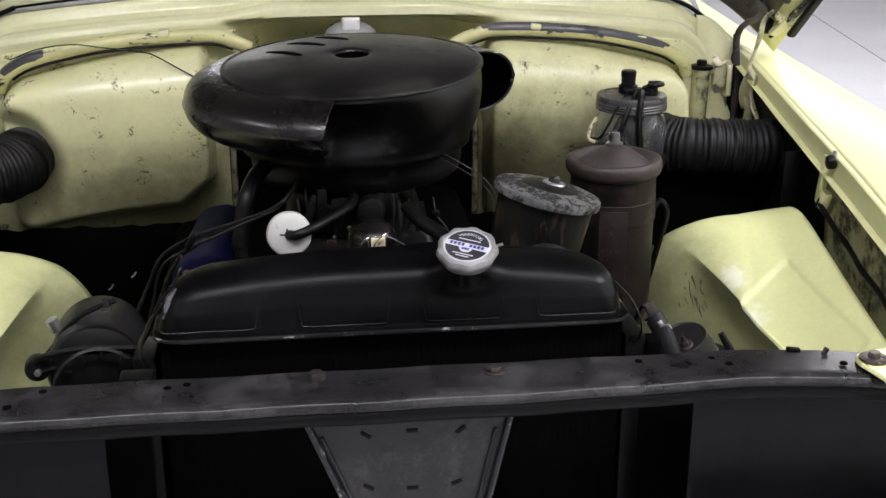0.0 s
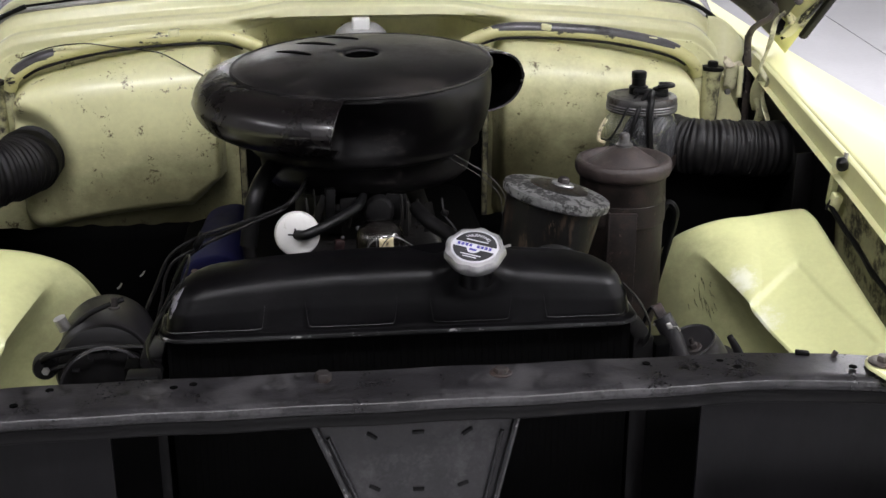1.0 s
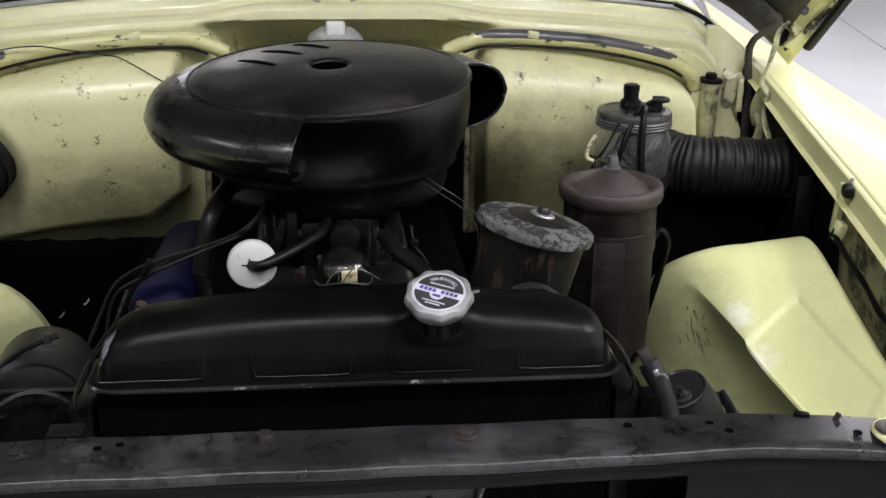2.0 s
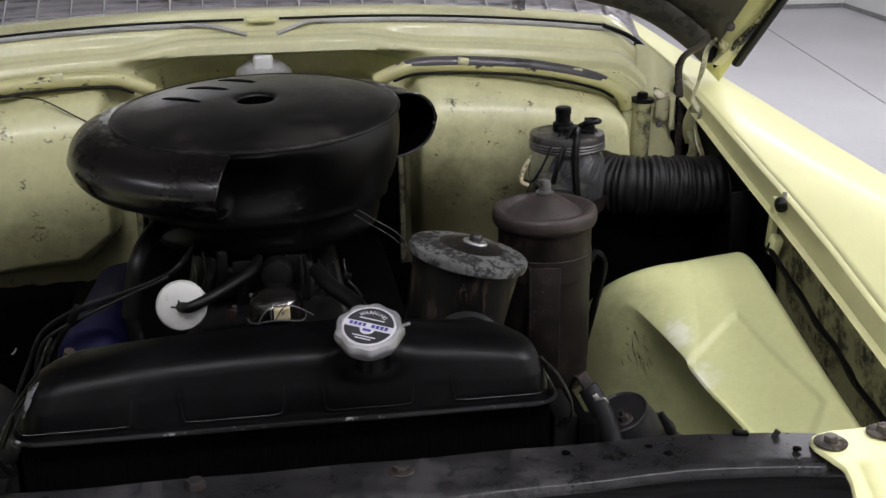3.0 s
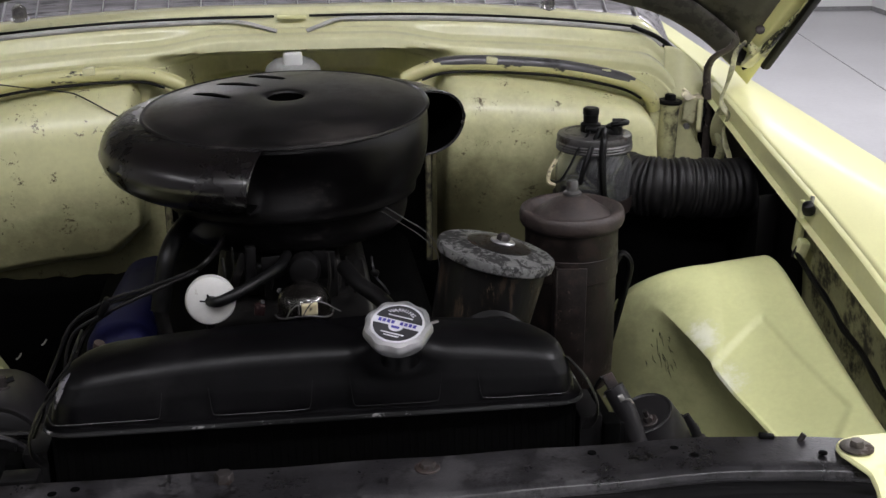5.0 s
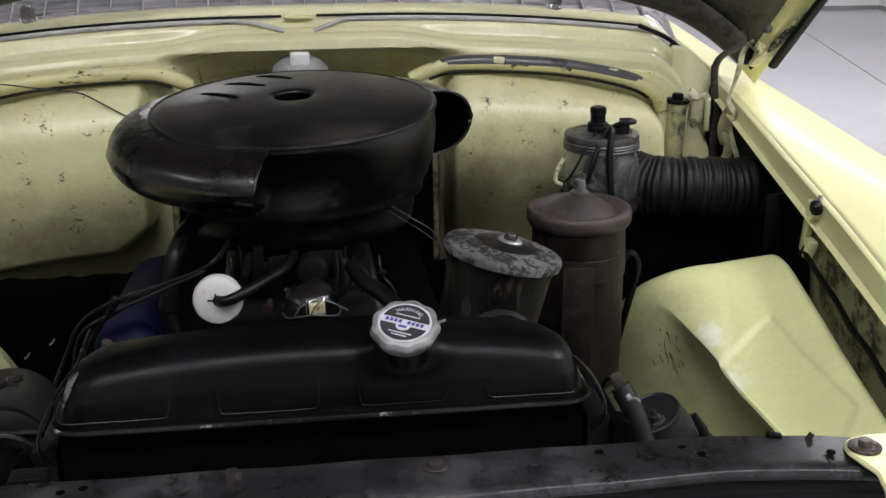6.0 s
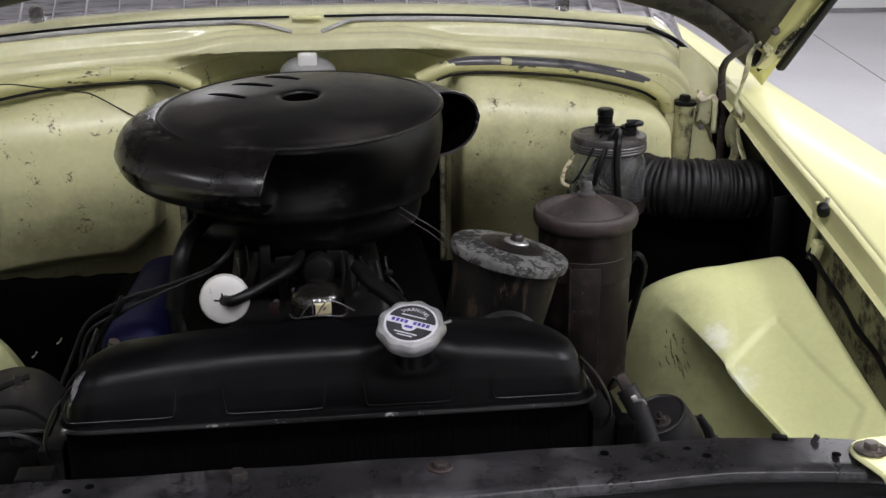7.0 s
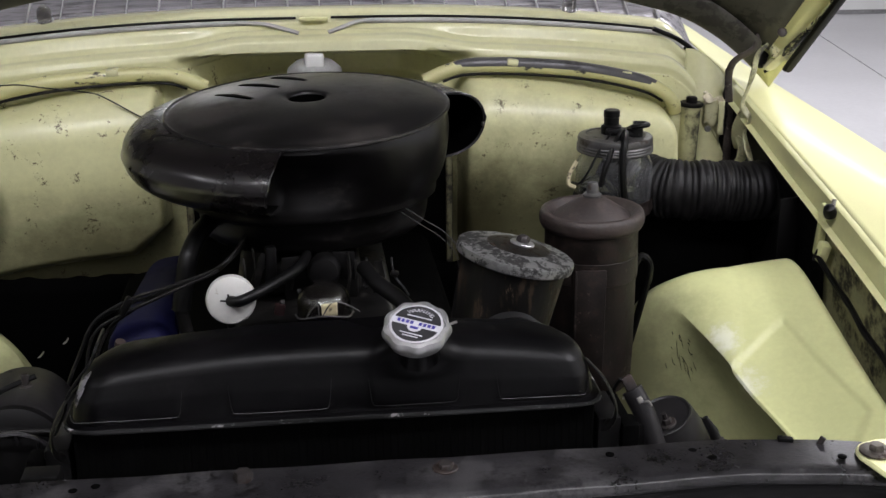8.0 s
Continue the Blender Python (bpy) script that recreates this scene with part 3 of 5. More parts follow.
    part("inner_apron", grid(apron(1.04, 1.625), 30, 12), "apron", car, "yellow inner fender apron", 60, 0.002)
    part("inner_apron", grid(apron(1.626, 2.03), 20, 12), "dark", car, "black rear of the inner apron with shade painted in", 60, 0.002)
    return fender


ZA = [(1.02, 0.60), (1.2, 0.652), (1.35, 0.700), (1.40, 0.714), (1.459, 0.739), (1.51, 0.764), (1.57, 0.791), (1.62, 0.804), (1.64, 0.803)]
ZB = [(1.02, 0.680), (1.354, 0.762), (1.494, 0.800), (1.60, 0.829), (1.64, 0.828)]
XE = [(1.02, 0.655), (1.34, 0.577), (1.459, 0.549), (1.51, 0.531), (1.57, 0.511), (1.64, 0.488)]
ROLL = [(1.02, 0.007), (1.445, 0.007), (1.475, 0.036), (1.51, 0.056), (1.57, 0.090), (1.64, 0.120)]
START = [(1.02, 84), (1.53, 82), (1.565, 60), (1.595, 34), (1.62, 26), (1.64, 24)]
REACH = [(1.02, 0.004), (1.40, 0.008), (1.49, 0.018), (1.55, 0.054), (1.585, 0.082), (1.61, 0.090), (1.64, 0.094)]


def soft_table(t, table):
    return sum(lerp_table(t + 0.008 * k, table) for k in (-2, -1, 0, 1, 2)) / 5


def wheelhouse_point(u, v):
    """Top with a sunken pad, rolling down to a crease, and an undercut side that swells out towards the rear."""
    y = 1.04 + 0.58 * v
    za, zb, xe, r, a0, w = (soft_table(y, t) for t in (ZA, ZB, XE, ROLL, START, REACH))
    a0 = radians(a0)
    a1 = min(a0, radians(40))

    def top_z(x):
        return za + (x - 0.55) / 0.185 * (zb - za) + 0.005 * math.sin(math.pi * max(0, min(1, (x - xe) / (0.74 - xe))))
    drop = r * math.tan(a1 / 2)
    if u < 0.50:
        x = 0.742 + (xe + r - 0.742) * (u / 0.50)
        z = top_z(x)
    elif u < 0.65:
        a = (u - 0.50) / 0.15 * a1
        x = xe + r - r * math.sin(a) / math.sin(a1)
        z = top_z(xe + r) - drop * (1 - math.cos(a)) / (1 - math.cos(a1))
    else:
        q = (u - 0.65) / 0.35
        a = a0 + (math.pi / 2 - a0) * min(1, q / 0.6)
        swell = smooth(1.53, 1.625, y)
        x = xe - w * (math.sin(a) - math.sin(a0)) / (1 - math.sin(a0)) + 0.115 * math.sin(math.pi / 2 * min(1, q / 0.6)) * (1 - swell)
        z = top_z(xe + r) - drop - 0.13 * (math.cos(a0) - math.cos(a)) / math.cos(a0) * (0.2 + 0.8 * swell) - 0.27 * q * (1 - 0.8 * swell * (1 - min(1, q / 0.6)))
    d1 = -0.484 * (x - 0.547) + 0.875 * (y - 1.446)
    d2 = 0.977 * (x - 0.643) + 0.213 * (y - 1.493)
    d3 = 0.77 * (x - 0.685) - 0.63 * (y - 1.300)
    if u < 0.65:
        z -= 0.0065 * (1 - 0.30 * smooth(0.555, 0.640, x)) * smooth(0.003, -0.006, d1) * smooth(0.003, -0.005, d2) * smooth(0.005, -0.008, d3)
        z += 0.0006 * math.exp(-((d1 - 0.007) / 0.006) ** 2) * smooth(0.010, -0.010, d2)
        z -= 0.075 * smooth(0.692, 0.750, x) ** 1.3
    return (x, y, z)


def build_wheelhouse(s):
    dx, dz = (0.0, 0.0) if s > 0 else (0.008, -0.012)
    bm = grid(lambda u, v: (s * wheelhouse_point(u, v)[0] + dx, wheelhouse_point(u, v)[1], wheelhouse_point(u, v)[2] + dz), 170, 190)

    def back(u, v):
        x, y, z = wheelhouse_point(u, 1.0)
        a = v * math.pi / 2
        return (s * x + dx, y + 0.05 * math.sin(a), dz + z - 0.05 * (1 - math.cos(a)) - 0.25 * max(0, v - 0.6))
    b2 = grid(back, 170, 10)
    me = bpy.data.meshes.new("joined")
    b2.to_mesh(me)
    b2.free()
    bm.from_mesh(me)
    bpy.data.meshes.remove(me)
    bmesh.ops.remove_doubles(bm, verts=bm.verts, dist=0.0004)
    well = part("wheelhouse", bm, "well", car, "pale yellow wheelhouse with a sunken pad, oil streaks and painted-in shade", 28)
    rnd = random.Random(7)
    for k in range(24 if s > 0 else 0):
        u0, v0 = 0.685 + 0.066 * rnd.random(), 0.886 + 0.040 * rnd.random()
        ln = 0.0010 + 0.0070 * rnd.random() ** 2.5
        line = []
        for j in range(5):
            x, y, z = wheelhouse_point(u0 + ln * j, v0 - 0.0006 * j)
            line.append((s * x + dx - s * 0.0003, y - 0.0006, z + dz))
        part("oil_streak", tube(line, lambda t: 0.0002 + 0.0007 * math.sin(math.pi * t) ** 0.6, 6, 3, 0.4), "dark", well, "black oil streak")
    return well


for s in (1, -1):
    build_fender(s)
    build_wheelhouse(s)

# near-black panels below and behind the wheelhouses, shade in their colour, and the bay floor
for s in (-1, 1):
    # black panel in place of the shade in the rear corner
    part("rear_closing_panel", rbox((0.20, 0.006, 0.57), pose(s * 0.735, 2.066, 0.685), 0.002), "dark", car, "black closing panel with the corner's shade painted in")
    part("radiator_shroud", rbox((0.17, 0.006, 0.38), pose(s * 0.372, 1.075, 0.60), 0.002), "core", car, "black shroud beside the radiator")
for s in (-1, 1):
    # added filler that keeps the shaded gap beside the radiator dark
    part("side_filler", rbox((0.020, 0.030, 0.41), pose(s * 0.3165, 1.135, 0.622), 0.004), "core", car, "near-black filler beside the radiator")
    part("firewall_rib", rbox((0.011, 0.012, 0.40), pose(s * 0.2255, 2.012, 0.78), 0.004), "rib", car, "dark yellow upright rib on the firewall")
# added block: frame parts, and the deep shade over the wheelhouse's lower side
part("frame_shade_rail", rbox((0.070, 0.38, 0.25), pose(0.361, 1.375, 0.575), 0.012, 3), "core", car, "near-black frame rail that also stands in for deep shade")
part("centre_cover", rbox((0.466, 0.012, 0.52), pose(0.0, 2.022, 0.745), 0.004), "core", car, "near-black sheet behind the engine")
part("heater_box", rbox((0.27, 0.14, 0.36), pose(0.605, 1.945, 0.655), 0.02, 3), "core", car, "near-black heater box")
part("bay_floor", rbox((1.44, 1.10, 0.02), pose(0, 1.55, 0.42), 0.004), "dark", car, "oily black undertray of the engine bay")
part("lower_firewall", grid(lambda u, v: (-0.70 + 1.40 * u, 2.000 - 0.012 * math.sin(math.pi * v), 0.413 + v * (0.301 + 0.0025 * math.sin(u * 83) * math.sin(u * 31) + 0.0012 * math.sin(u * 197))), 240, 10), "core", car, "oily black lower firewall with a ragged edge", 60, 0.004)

# fixed body behind and below
for s in (-1, 1):
    part("wheel", revolve([(0.20, -0.09), (0.32, -0.09), (0.345, -0.06), (0.35, 0), (0.345, 0.06), (0.32, 0.09), (0.20, 0.09)], pose(s * 0.87, 1.30, 0.352, 0, 90, 0), 40, (True, True)), "rubber", car, "black tyre")

# ---- radiator support ----
support = thing("radiator_support", (0, 0.98, 0.83), "scuffed black steel crossbar across the front of the engine bay", "radiator support")


def support_point(u, v):
    x = -0.60 + 1.135 * u
    prof = [(1.021, 0.838), (1.021, 0.852), (1.018, 0.8565), (0.955, 0.8545), (0.949, 0.852), (0.946, 0.847), (0.947, 0.844)]
    k = v * (len(prof) - 1)
    i = min(int(k), len(prof) - 2)
    q = k - i
    y = prof[i][0] + (prof[i + 1][0] - prof[i][0]) * q
    z = prof[i][1] + (prof[i + 1][1] - prof[i][1]) * q
    e = max(0, abs(x) - 0.36)
    y += 0.008 * smooth(0.10, 0.42, x) * smooth(1.0, 0.955, y)
    return (x, y - 0.6 * e * e, z - 0.15 * e * e + 0.0006 * math.sin(x * 40))


part("crossbar", grid(support_point, 90, 36), "support", support, "", 50, 0.003)


def flange_point(u, v):
    x, y, z = support_point(u, 1.0)
    return (x, y + 0.001 + 0.003 * math.sin(math.pi * v), z - 0.001 - 0.016 * v)


part("front_flange", grid(flange_point, 90, 8), "dark", support, "dull black front flange", 50, 0.003)
for s in (-1, 1):
    part("baffle_panel", plate([(0.314, 0.40), (0.60, 0.40), (0.60, 0.838), (0.314, 0.838)] if s > 0 else [(-0.60, 0.40), (-0.319, 0.40), (-0.319, 0.838), (-0.60, 0.838)], 0.004,
                               Matrix(((1, 0, 0, 0), (0, 0, 1, 0.962), (0, 1, 0, 0), (0, 0, 0, 1)))), "baffle", support, "dull black front baffle")
    part("front_valance", rbox((0.26, 0.10, 0.012), pose(s * 0.46, 0.93, 0.682, -8), 0.004), "support", support)
hex_bolt("bolt", (-0.0968, 1.0, 0.8565), 0.0095, 0.010, support, "rusty_bolt")
hex_bolt("bolt", (0.0968, 0.998, 0.8565), 0.0085, 0.007, support, "rusty_bolt", washer=0.0125)
for hx, hy in ((-0.385, 1.006), (-0.415, 0.975), (-0.235, 1.004), (-0.255, 0.998), (0.2615, 1.004), (0.345, 1.002), (0.36, 0.985), (0.487, 0.981)):
    part("hole", revolve([(0.0045, 0), (0.0045, 0.0012), (0.003, 0.0014)], pose(hx, hy - 0.6 * max(0, abs(hx) - 0.36) ** 2, 0.8568), 12), "core", support, "dark bolt hole")
part("slug", rbox((0.016, 0.008, 0.006), pose(0.445, 1.012, 0.8575, 0, 6, -10), 0.002), "dark", support, "flat black slug")
part("stud", tube([(0.476, 1.003, 0.853), (0.481, 1.003, 0.862)], 0.0032, 10, 1), "rusty_bolt", support, "short rusty stud")

latch = thing("hood_latch_plate", (0, 0.97, 0.60), "dull black sheet-steel latch plate below the crossbar", "latch plate")
UPRIGHT = Matrix(((1, 0, 0, 0), (0, 0, -1, 0.968), (0, 1, 0, 0), (0, 0, 0, 1)))
part("plate", plate([(-0.112, 0.836), (0.1115, 0.836), (0.0506, 0.56), (-0.005, 0.56)], 0.003, UPRIGHT), "plate", latch)
for s, foot in ((-1, -0.005), (1, 0.0506)):
    part("flange", tube([(s * 0.1115, 0.962, 0.830), ((s * 0.1115 + foot) / 2, 0.962, 0.695), (foot, 0.962, 0.56)], 0.0055, 8, 2, 0.7), "worn_edge", latch)
    top_x, low_x = s * 0.094, s * 0.094 * 0.2 + foot * 0.8 + (0.004 if s < 0 else -0.006)
    part("rib", tube([(top_x, 0.964, 0.806), ((top_x + low_x) / 2, 0.963, 0.71), (low_x, 0.964, 0.615)], 0.004, 8, 3, 0.6), "plate", latch)
for px, pz, rot in ((-0.047, 0.806, 35), (0.003, 0.808, 0), (0.056, 0.806, -35), (-0.045, 0.742, 30), (0.003, 0.738, 0), (0.052, 0.742, -20)):
    part("slot", rbox((0.013, 0.0022, 0.0045), pose(px, 0.9645, pz, 0, rot, 0), 0.0008), "dark", latch, "small dark slot")

# ---- radiator ----
radiator = thing("radiator", (0, 1.14, 0.45), "black radiator with a wide arched top tank and a seam", "radiator")
TANK = [(0.279, 0.0470, 0.864), (0.2795, 0.0475, 0.8665), (0.2795, 0.0475, 0.870), (0.274, 0.0440, 0.8715), (0.2735, 0.0435, 0.876), (0.272, 0.0425, 0.888), (0.270, 0.0415, 0.898), (0.266, 0.0395, 0.908),
        (0.2635, 0.0375, 0.916), (0.2600, 0.0355, 0.921), (0.2560, 0.0330, 0.9255), (0.2505, 0.0295, 0.9290), (0.2435, 0.0255, 0.9320), (0.2350, 0.0215, 0.9340), (0.2250, 0.0165, 0.9352), (0.215, 0.010, 0.9358)]
TANK = [(a, b, z if z < 0.8716 else 0.8715 + (z - 0.8715) * 0.845) for a, b, z in TANK]
PADS = [(-0.272, -0.160), (-0.112, -0.008), (0.032, 0.126), (0.166, 0.264)]


def tank_rings():
    rings = []
    fine = []
    for (a0, b0, z0), (a1, b1, z1) in zip(TANK, TANK[1:]):
        steps = 4 if 0.8714 < z0 < 0.905 else 1
        fine += [(a0 + (a1 - a0) * k / steps, b0 + (b1 - b0) * k / steps, z0 + (z1 - z0) * k / steps) for k in range(steps)]
    for a, b, z in fine + [TANK[-1]]:
        ring = []
        for x, y in rounded_rect(a, b, min(b * 0.98, 0.030), 180, 8):
            w = smooth(0.872, 0.922, z)
            zz = z + w * 0.017 * max(0.0, 1 - (x / 0.25) ** 2) + 0.028 * math.exp(-((x - 0.079) / 0.024) ** 2) * smooth(0.893, 0.926, z) * smooth(0.012, -0.012, y)
            yy = 1.143 + 0.75 * (0.0475 - b) + y
            if y < -b * 0.9:
                pad = max(smooth(p - 0.004, p + 0.005, x) * smooth(q + 0.004, q - 0.005, x) for p, q in PADS)
                yy -= 0.0011 * pad * smooth(0.8730, 0.8790, z) * smooth(0.908, 0.888, z)
                yy -= 0.0010 * math.sin(x * 21 + 1) * smooth(0.8735, 0.89, z)
                # the face swells out under the filler neck
                yy -= 0.034 * math.exp(-((x - 0.079) / 0.036) ** 2) * smooth(0.893, 0.925, z)
            ring.append((x - 0.001, yy, zz))
        rings.append(ring)
    return rings


part("top_tank", loft(tank_rings()), "tank", radiator, "glossy black top tank with pressed pads", 50)


def tank_face(x, z):
    """A point on the front of the tank."""
    b = lerp_table(z, [(t[2], t[1]) for t in TANK])
    return (x - 0.001, 1.143 + 0.75 * (0.0475 - b) - b - 0.0010 - 0.0010 * math.sin(x * 21 + 1) * smooth(0.8735, 0.89, z), z + smooth(0.872, 0.922, z) * 0.017 * max(0.0, 1 - (x / 0.25) ** 2))


for p, q in PADS:
    edge = [(p - 0.001, 0.8985), (p + 0.001, 0.886), (p + 0.003, 0.8785), (p + 0.010, 0.8762), ((p + q) / 2, 0.8760), (q - 0.010, 0.8762), (q - 0.003, 0.8785), (q - 0.001, 0.886), (q + 0.001, 0.8985)]
    part("pressed_edge", tube([tank_face(*e) for e in edge], lambda t: 0.0001 + 0.0004 * math.sin(math.pi * t) ** 0.5, 6, 6), "pad_edge", radiator)
part("seam", loft([[(x - 0.001, 1.143 + y, z) for x, y in rounded_rect(0.2805 + d, 0.0485 + d, 0.026, 20, 6)] for d, z in ((-0.001, 0.8660), (0.0008, 0.8668), (0.0008, 0.8695), (-0.001, 0.8703))], (False, False)), "worn_edge", radiator, "worn bright seam edge")
part("core", rbox((0.545, 0.075, 0.42), pose(-0.001, 1.145, 0.655), 0.004), "core", radiator, "black finned radiator core")
fins = bmesh.new()
for i in range(68):
    rbox((0.0012, 0.004, 0.40), pose(-0.268 + i * 0.008, 1.1091, 0.655), 0, bm=fins)
tagged(part("core_face", fins, "core", radiator), "fine black cooling fins", kind="stuff")
for s in (-1, 1):
    part("side_bracket", rbox((0.026, 0.07, 0.38), pose(s * 0.294 - 0.001, 1.16, 0.645), 0.003), "dark", radiator)
    part("side_strap", tube([(s * 0.268, 1.140, 0.900), (s * 0.283, 1.122, 0.885), (s * 0.294, 1.112, 0.862), (s * 0.295, 1.110, 0.845), (s * 0.290, 1.112, 0.834), (s * 0.284, 1.118, 0.830)], 0.0095, 12, 8, 0.16, up=(s, -0.3, 0.4)), "dark", radiator, "curled black side strap")
scrape = []
for a, b, z in TANK[5:11]:
    r = min(b * 0.98, 0.030)
    scrape.append((-a + r + (r + 0.0002) * math.cos(radians(212)) - 0.001, 1.143 + 0.75 * (0.0475 - b) - b + r + (r + 0.0002) * math.sin(radians(212)), z + 0.001))
part("scraped_patch", tube(scrape, lambda t: 0.001 + 0.0055 * math.sin(math.pi * t) ** 0.7, 12, 4, 0.10, up=(-0.8, -0.5, 0.3)), "bare", radiator, "bare scraped corner")
CAP = pose(0.0785, 1.082, 0.9715, 22, 1.5, -13)
part("filler_neck", revolve([(0.021, -0.050), (0.020, -0.036), (0.019, -0.022), (0.019, -0.012), (0.019, -0.006)], CAP @ pose(0, 0.006, 0), 36), "tank", radiator)
cap = part("cap", revolve([(0.026, -0.0145), (0.0300, -0.0140), (0.0325, -0.0090), (0.0345, -0.004), (0.0345, -0.001), (0.0325, 0.0035), (0.0285, 0.0045), (0.0275, 0.0032)], CAP, 64,
                          wobble=lambda a, z: 0.0013 * math.cos(9 * a) * smooth(-0.016, -0.003, z)), "cap", radiator, "bright cast cap with a scalloped rim")
part("cap_lug", tube([CAP @ Vector((0.033, 0.006, 0.001)), CAP @ Vector((0.040, 0.008, 0.003))], 0.0018, 8, 1), "steel", cap)
part("label", revolve([(0.0270, 0.0030), (0.0270, 0.0042)], CAP, 48), "label_white", cap, "round white label")


def half_disc(r, flip, cut):
    pts = []
    a0 = math.asin(cut / r)
    for k in range(25):
        a = a0 + (math.pi - 2 * a0) * k / 24
        pts.append((r * math.cos(a), (r * math.sin(a)) * flip))
    return pts if flip > 0 else pts[::-1]


LABEL = CAP @ pose(0, 0, 0, 0, 0, -14)
part("label_field", plate(half_disc(0.0248, 1, 0.0042), 0.0004, LABEL @ pose(0, 0, 0.0043)), "label_black", cap, "black print field")
part("label_field", plate(half_disc(0.0248, -1, 0.0048), 0.0004, LABEL @ pose(0, 0, 0.0043)), "label_black", cap, "black print field")
for i in range(9):
    if i != 4:
        part("label_bar", rbox((0.0032, 0.0042, 0.0004), LABEL @ pose(-0.0185 + i * 0.0046, -0.0004, 0.0053), 0), "label_blue", cap)
part("label_tab", revolve([(0.0078, 0.0046), (0.0078, 0.0050)], LABEL @ pose(0, -0.0042, 0), 24), "label_white", cap, "white tab in the middle of the label")
part("label_bar", rbox((0.0085, 0.0030, 0.0004), LABEL @ pose(0, -0.0066, 0.0052), 0), "label_blue", cap)
for dy, w in ((0.0092, 0.026), (-0.0152, 0.024), (-0.0186, 0.016)):
    part("label_bar", rbox((w, 0.0014, 0.0003), LABEL @ pose(0, dy, 0.0048), 0), "label_white", cap)
for i, ch in enumerate("WARNING"):
    a = radians(90 + 39 - 13 * i)
    cu = bpy.data.curves.new("letter", "FONT")
    cu.body, cu.size, cu.extrude, cu.align_x, cu.align_y = ch, 0.0060, 0.0002, "CENTER", "CENTER"
    ob = new("letter", cu)
    dg = bpy.context.evaluated_depsgraph_get()
    dg.update()
    me = bpy.data.meshes.new_from_object(ob.evaluated_get(dg))
    bpy.data.objects.remove(ob)
    bm = bmesh.new()
    bm.from_mesh(me)
    bmesh.ops.transform(bm, matrix=LABEL @ pose(0.0182 * math.cos(a), 0.0182 * math.sin(a), 0.0049, 0, 0, math.degrees(a) - 90), verts=bm.verts)
    part("letter", bm, "label_white", cap)

# ---- air cleaner ----
AC = pose(-0.0187, 1.662, 1.0732, 3.0, -1.5, 0)
air = thing("air_cleaner", (-0.0187, 1.662, 0.90), "black enamelled oil-bath air cleaner with two curved intake horns", "air cleaner")
DRUM = [(0.120, -0.182), (0.150, -0.178), (0.161, -0.168), (0.165, -0.150), (0.166, -0.134), (0.168, -0.129), (0.174, -0.127), (0.1775, -0.124), (0.1785, -0.120), (0.1782, -0.116), (0.1795, -0.110),
        (0.1855, -0.100), (0.1910, -0.086), (0.1960, -0.068), (0.1990, -0.050), (0.2005, -0.034), (0.2000, -0.020), (0.1985, -0.010), (0.1965, -0.004), (0.1950, -0.001)]
LID = [(0.1960, -0.0040), (0.2000, -0.0040), (0.2020, -0.0020), (0.2018, 0.0008), (0.1995, 0.0022), (0.1970, 0.0010), (0.1950, 0.0006), (0.188, 0.0034), (0.170, 0.0068), (0.140, 0.0108), (0.105, 0.0138),
       (0.065, 0.0156), (0.036, 0.0160), (0.0290, 0.0152), (0.0270, 0.0130), (0.0260, -0.0080), (0.020, -0.0150), (0.004, -0.0160)]


def cleaner_point(r, a, z):
    """A point of the cleaner by radius, angle and height; the bowl is shallower towards the front."""
    x, y = r * math.cos(a), r * math.sin(a)
    return AC @ Vector((x, y, z * (1 + 0.6 * y) if z < 0 else z))


def cleaner_turned(profile, n, cap, dent=None):
    turn = [2 * math.pi * k / n for k in range(n)]
    return loft([[cleaner_point(r + (dent(a, z) if dent else 0), a, z) for a in turn] for r, z in profile], cap)


def lid_height(r):
    return lerp_table(r, sorted((q, z) for q, z in LID[6:14]))


def bowl_dent(a, z):
    """Slight unevenness, and the pocket behind the open mouth of the front horn."""
    d = math.degrees(a)
    pocket = 0.028 * smooth(248, 256, d) * smooth(314, 262, d) * smooth(-0.006, -0.046, z) * smooth(-0.116, -0.075, z)
    return 0.0008 * math.sin(3 * a + 30 * z) + 0.0005 * math.sin(11 * a - 40 * z) - pocket


part("bowl", cleaner_turned(DRUM, 180, (True, False), bowl_dent), "drum_black", air, "scuffed black oil bowl with a bottom seam", 40)
lid = part("lid", cleaner_turned(LID, 120, (False, True), lambda a, z: 0.0005 * math.sin(5 * a)), "dusty_sheen_black", air, "dusty domed black lid with a centre hollow", 50)
part("hollow", revolve([(0.0252, -0.0155), (0.0252, 0.0125)], AC, 40, (True, False)), "core", lid, "dark centre hollow")
part("centre_nut", revolve([(0.009, -0.016), (0.009, -0.004), (0.006, 0.000)], AC, 6), "carb", lid)
for (x0, y0), (x1, y1) in (((-0.131, 0.054), (-0.076, 0.0025)), ((-0.099, 0.105), (-0.039, 0.061)), ((-0.053, 0.1465), (0.000, 0.097))):
    slit, lip = [], []
    for k in range(7):
        q = k / 6
        x, y = x0 + (x1 - x0) * q, y0 + (y1 - y0) * q
        z = lid_height(math.hypot(x, y))
        slit.append(AC @ Vector((x, y, z + 0.0002)))
        lip.append(AC @ Vector((x + 0.0032, y + 0.0046, z + 0.0016 * math.sin(math.pi * q))))
    part("louvre", tube(slit, lambda t: 0.0004 + 0.0021 * math.sin(math.pi * t) ** 0.15, 8, 3, 0.6), "core", lid, "pressed dark louvre")
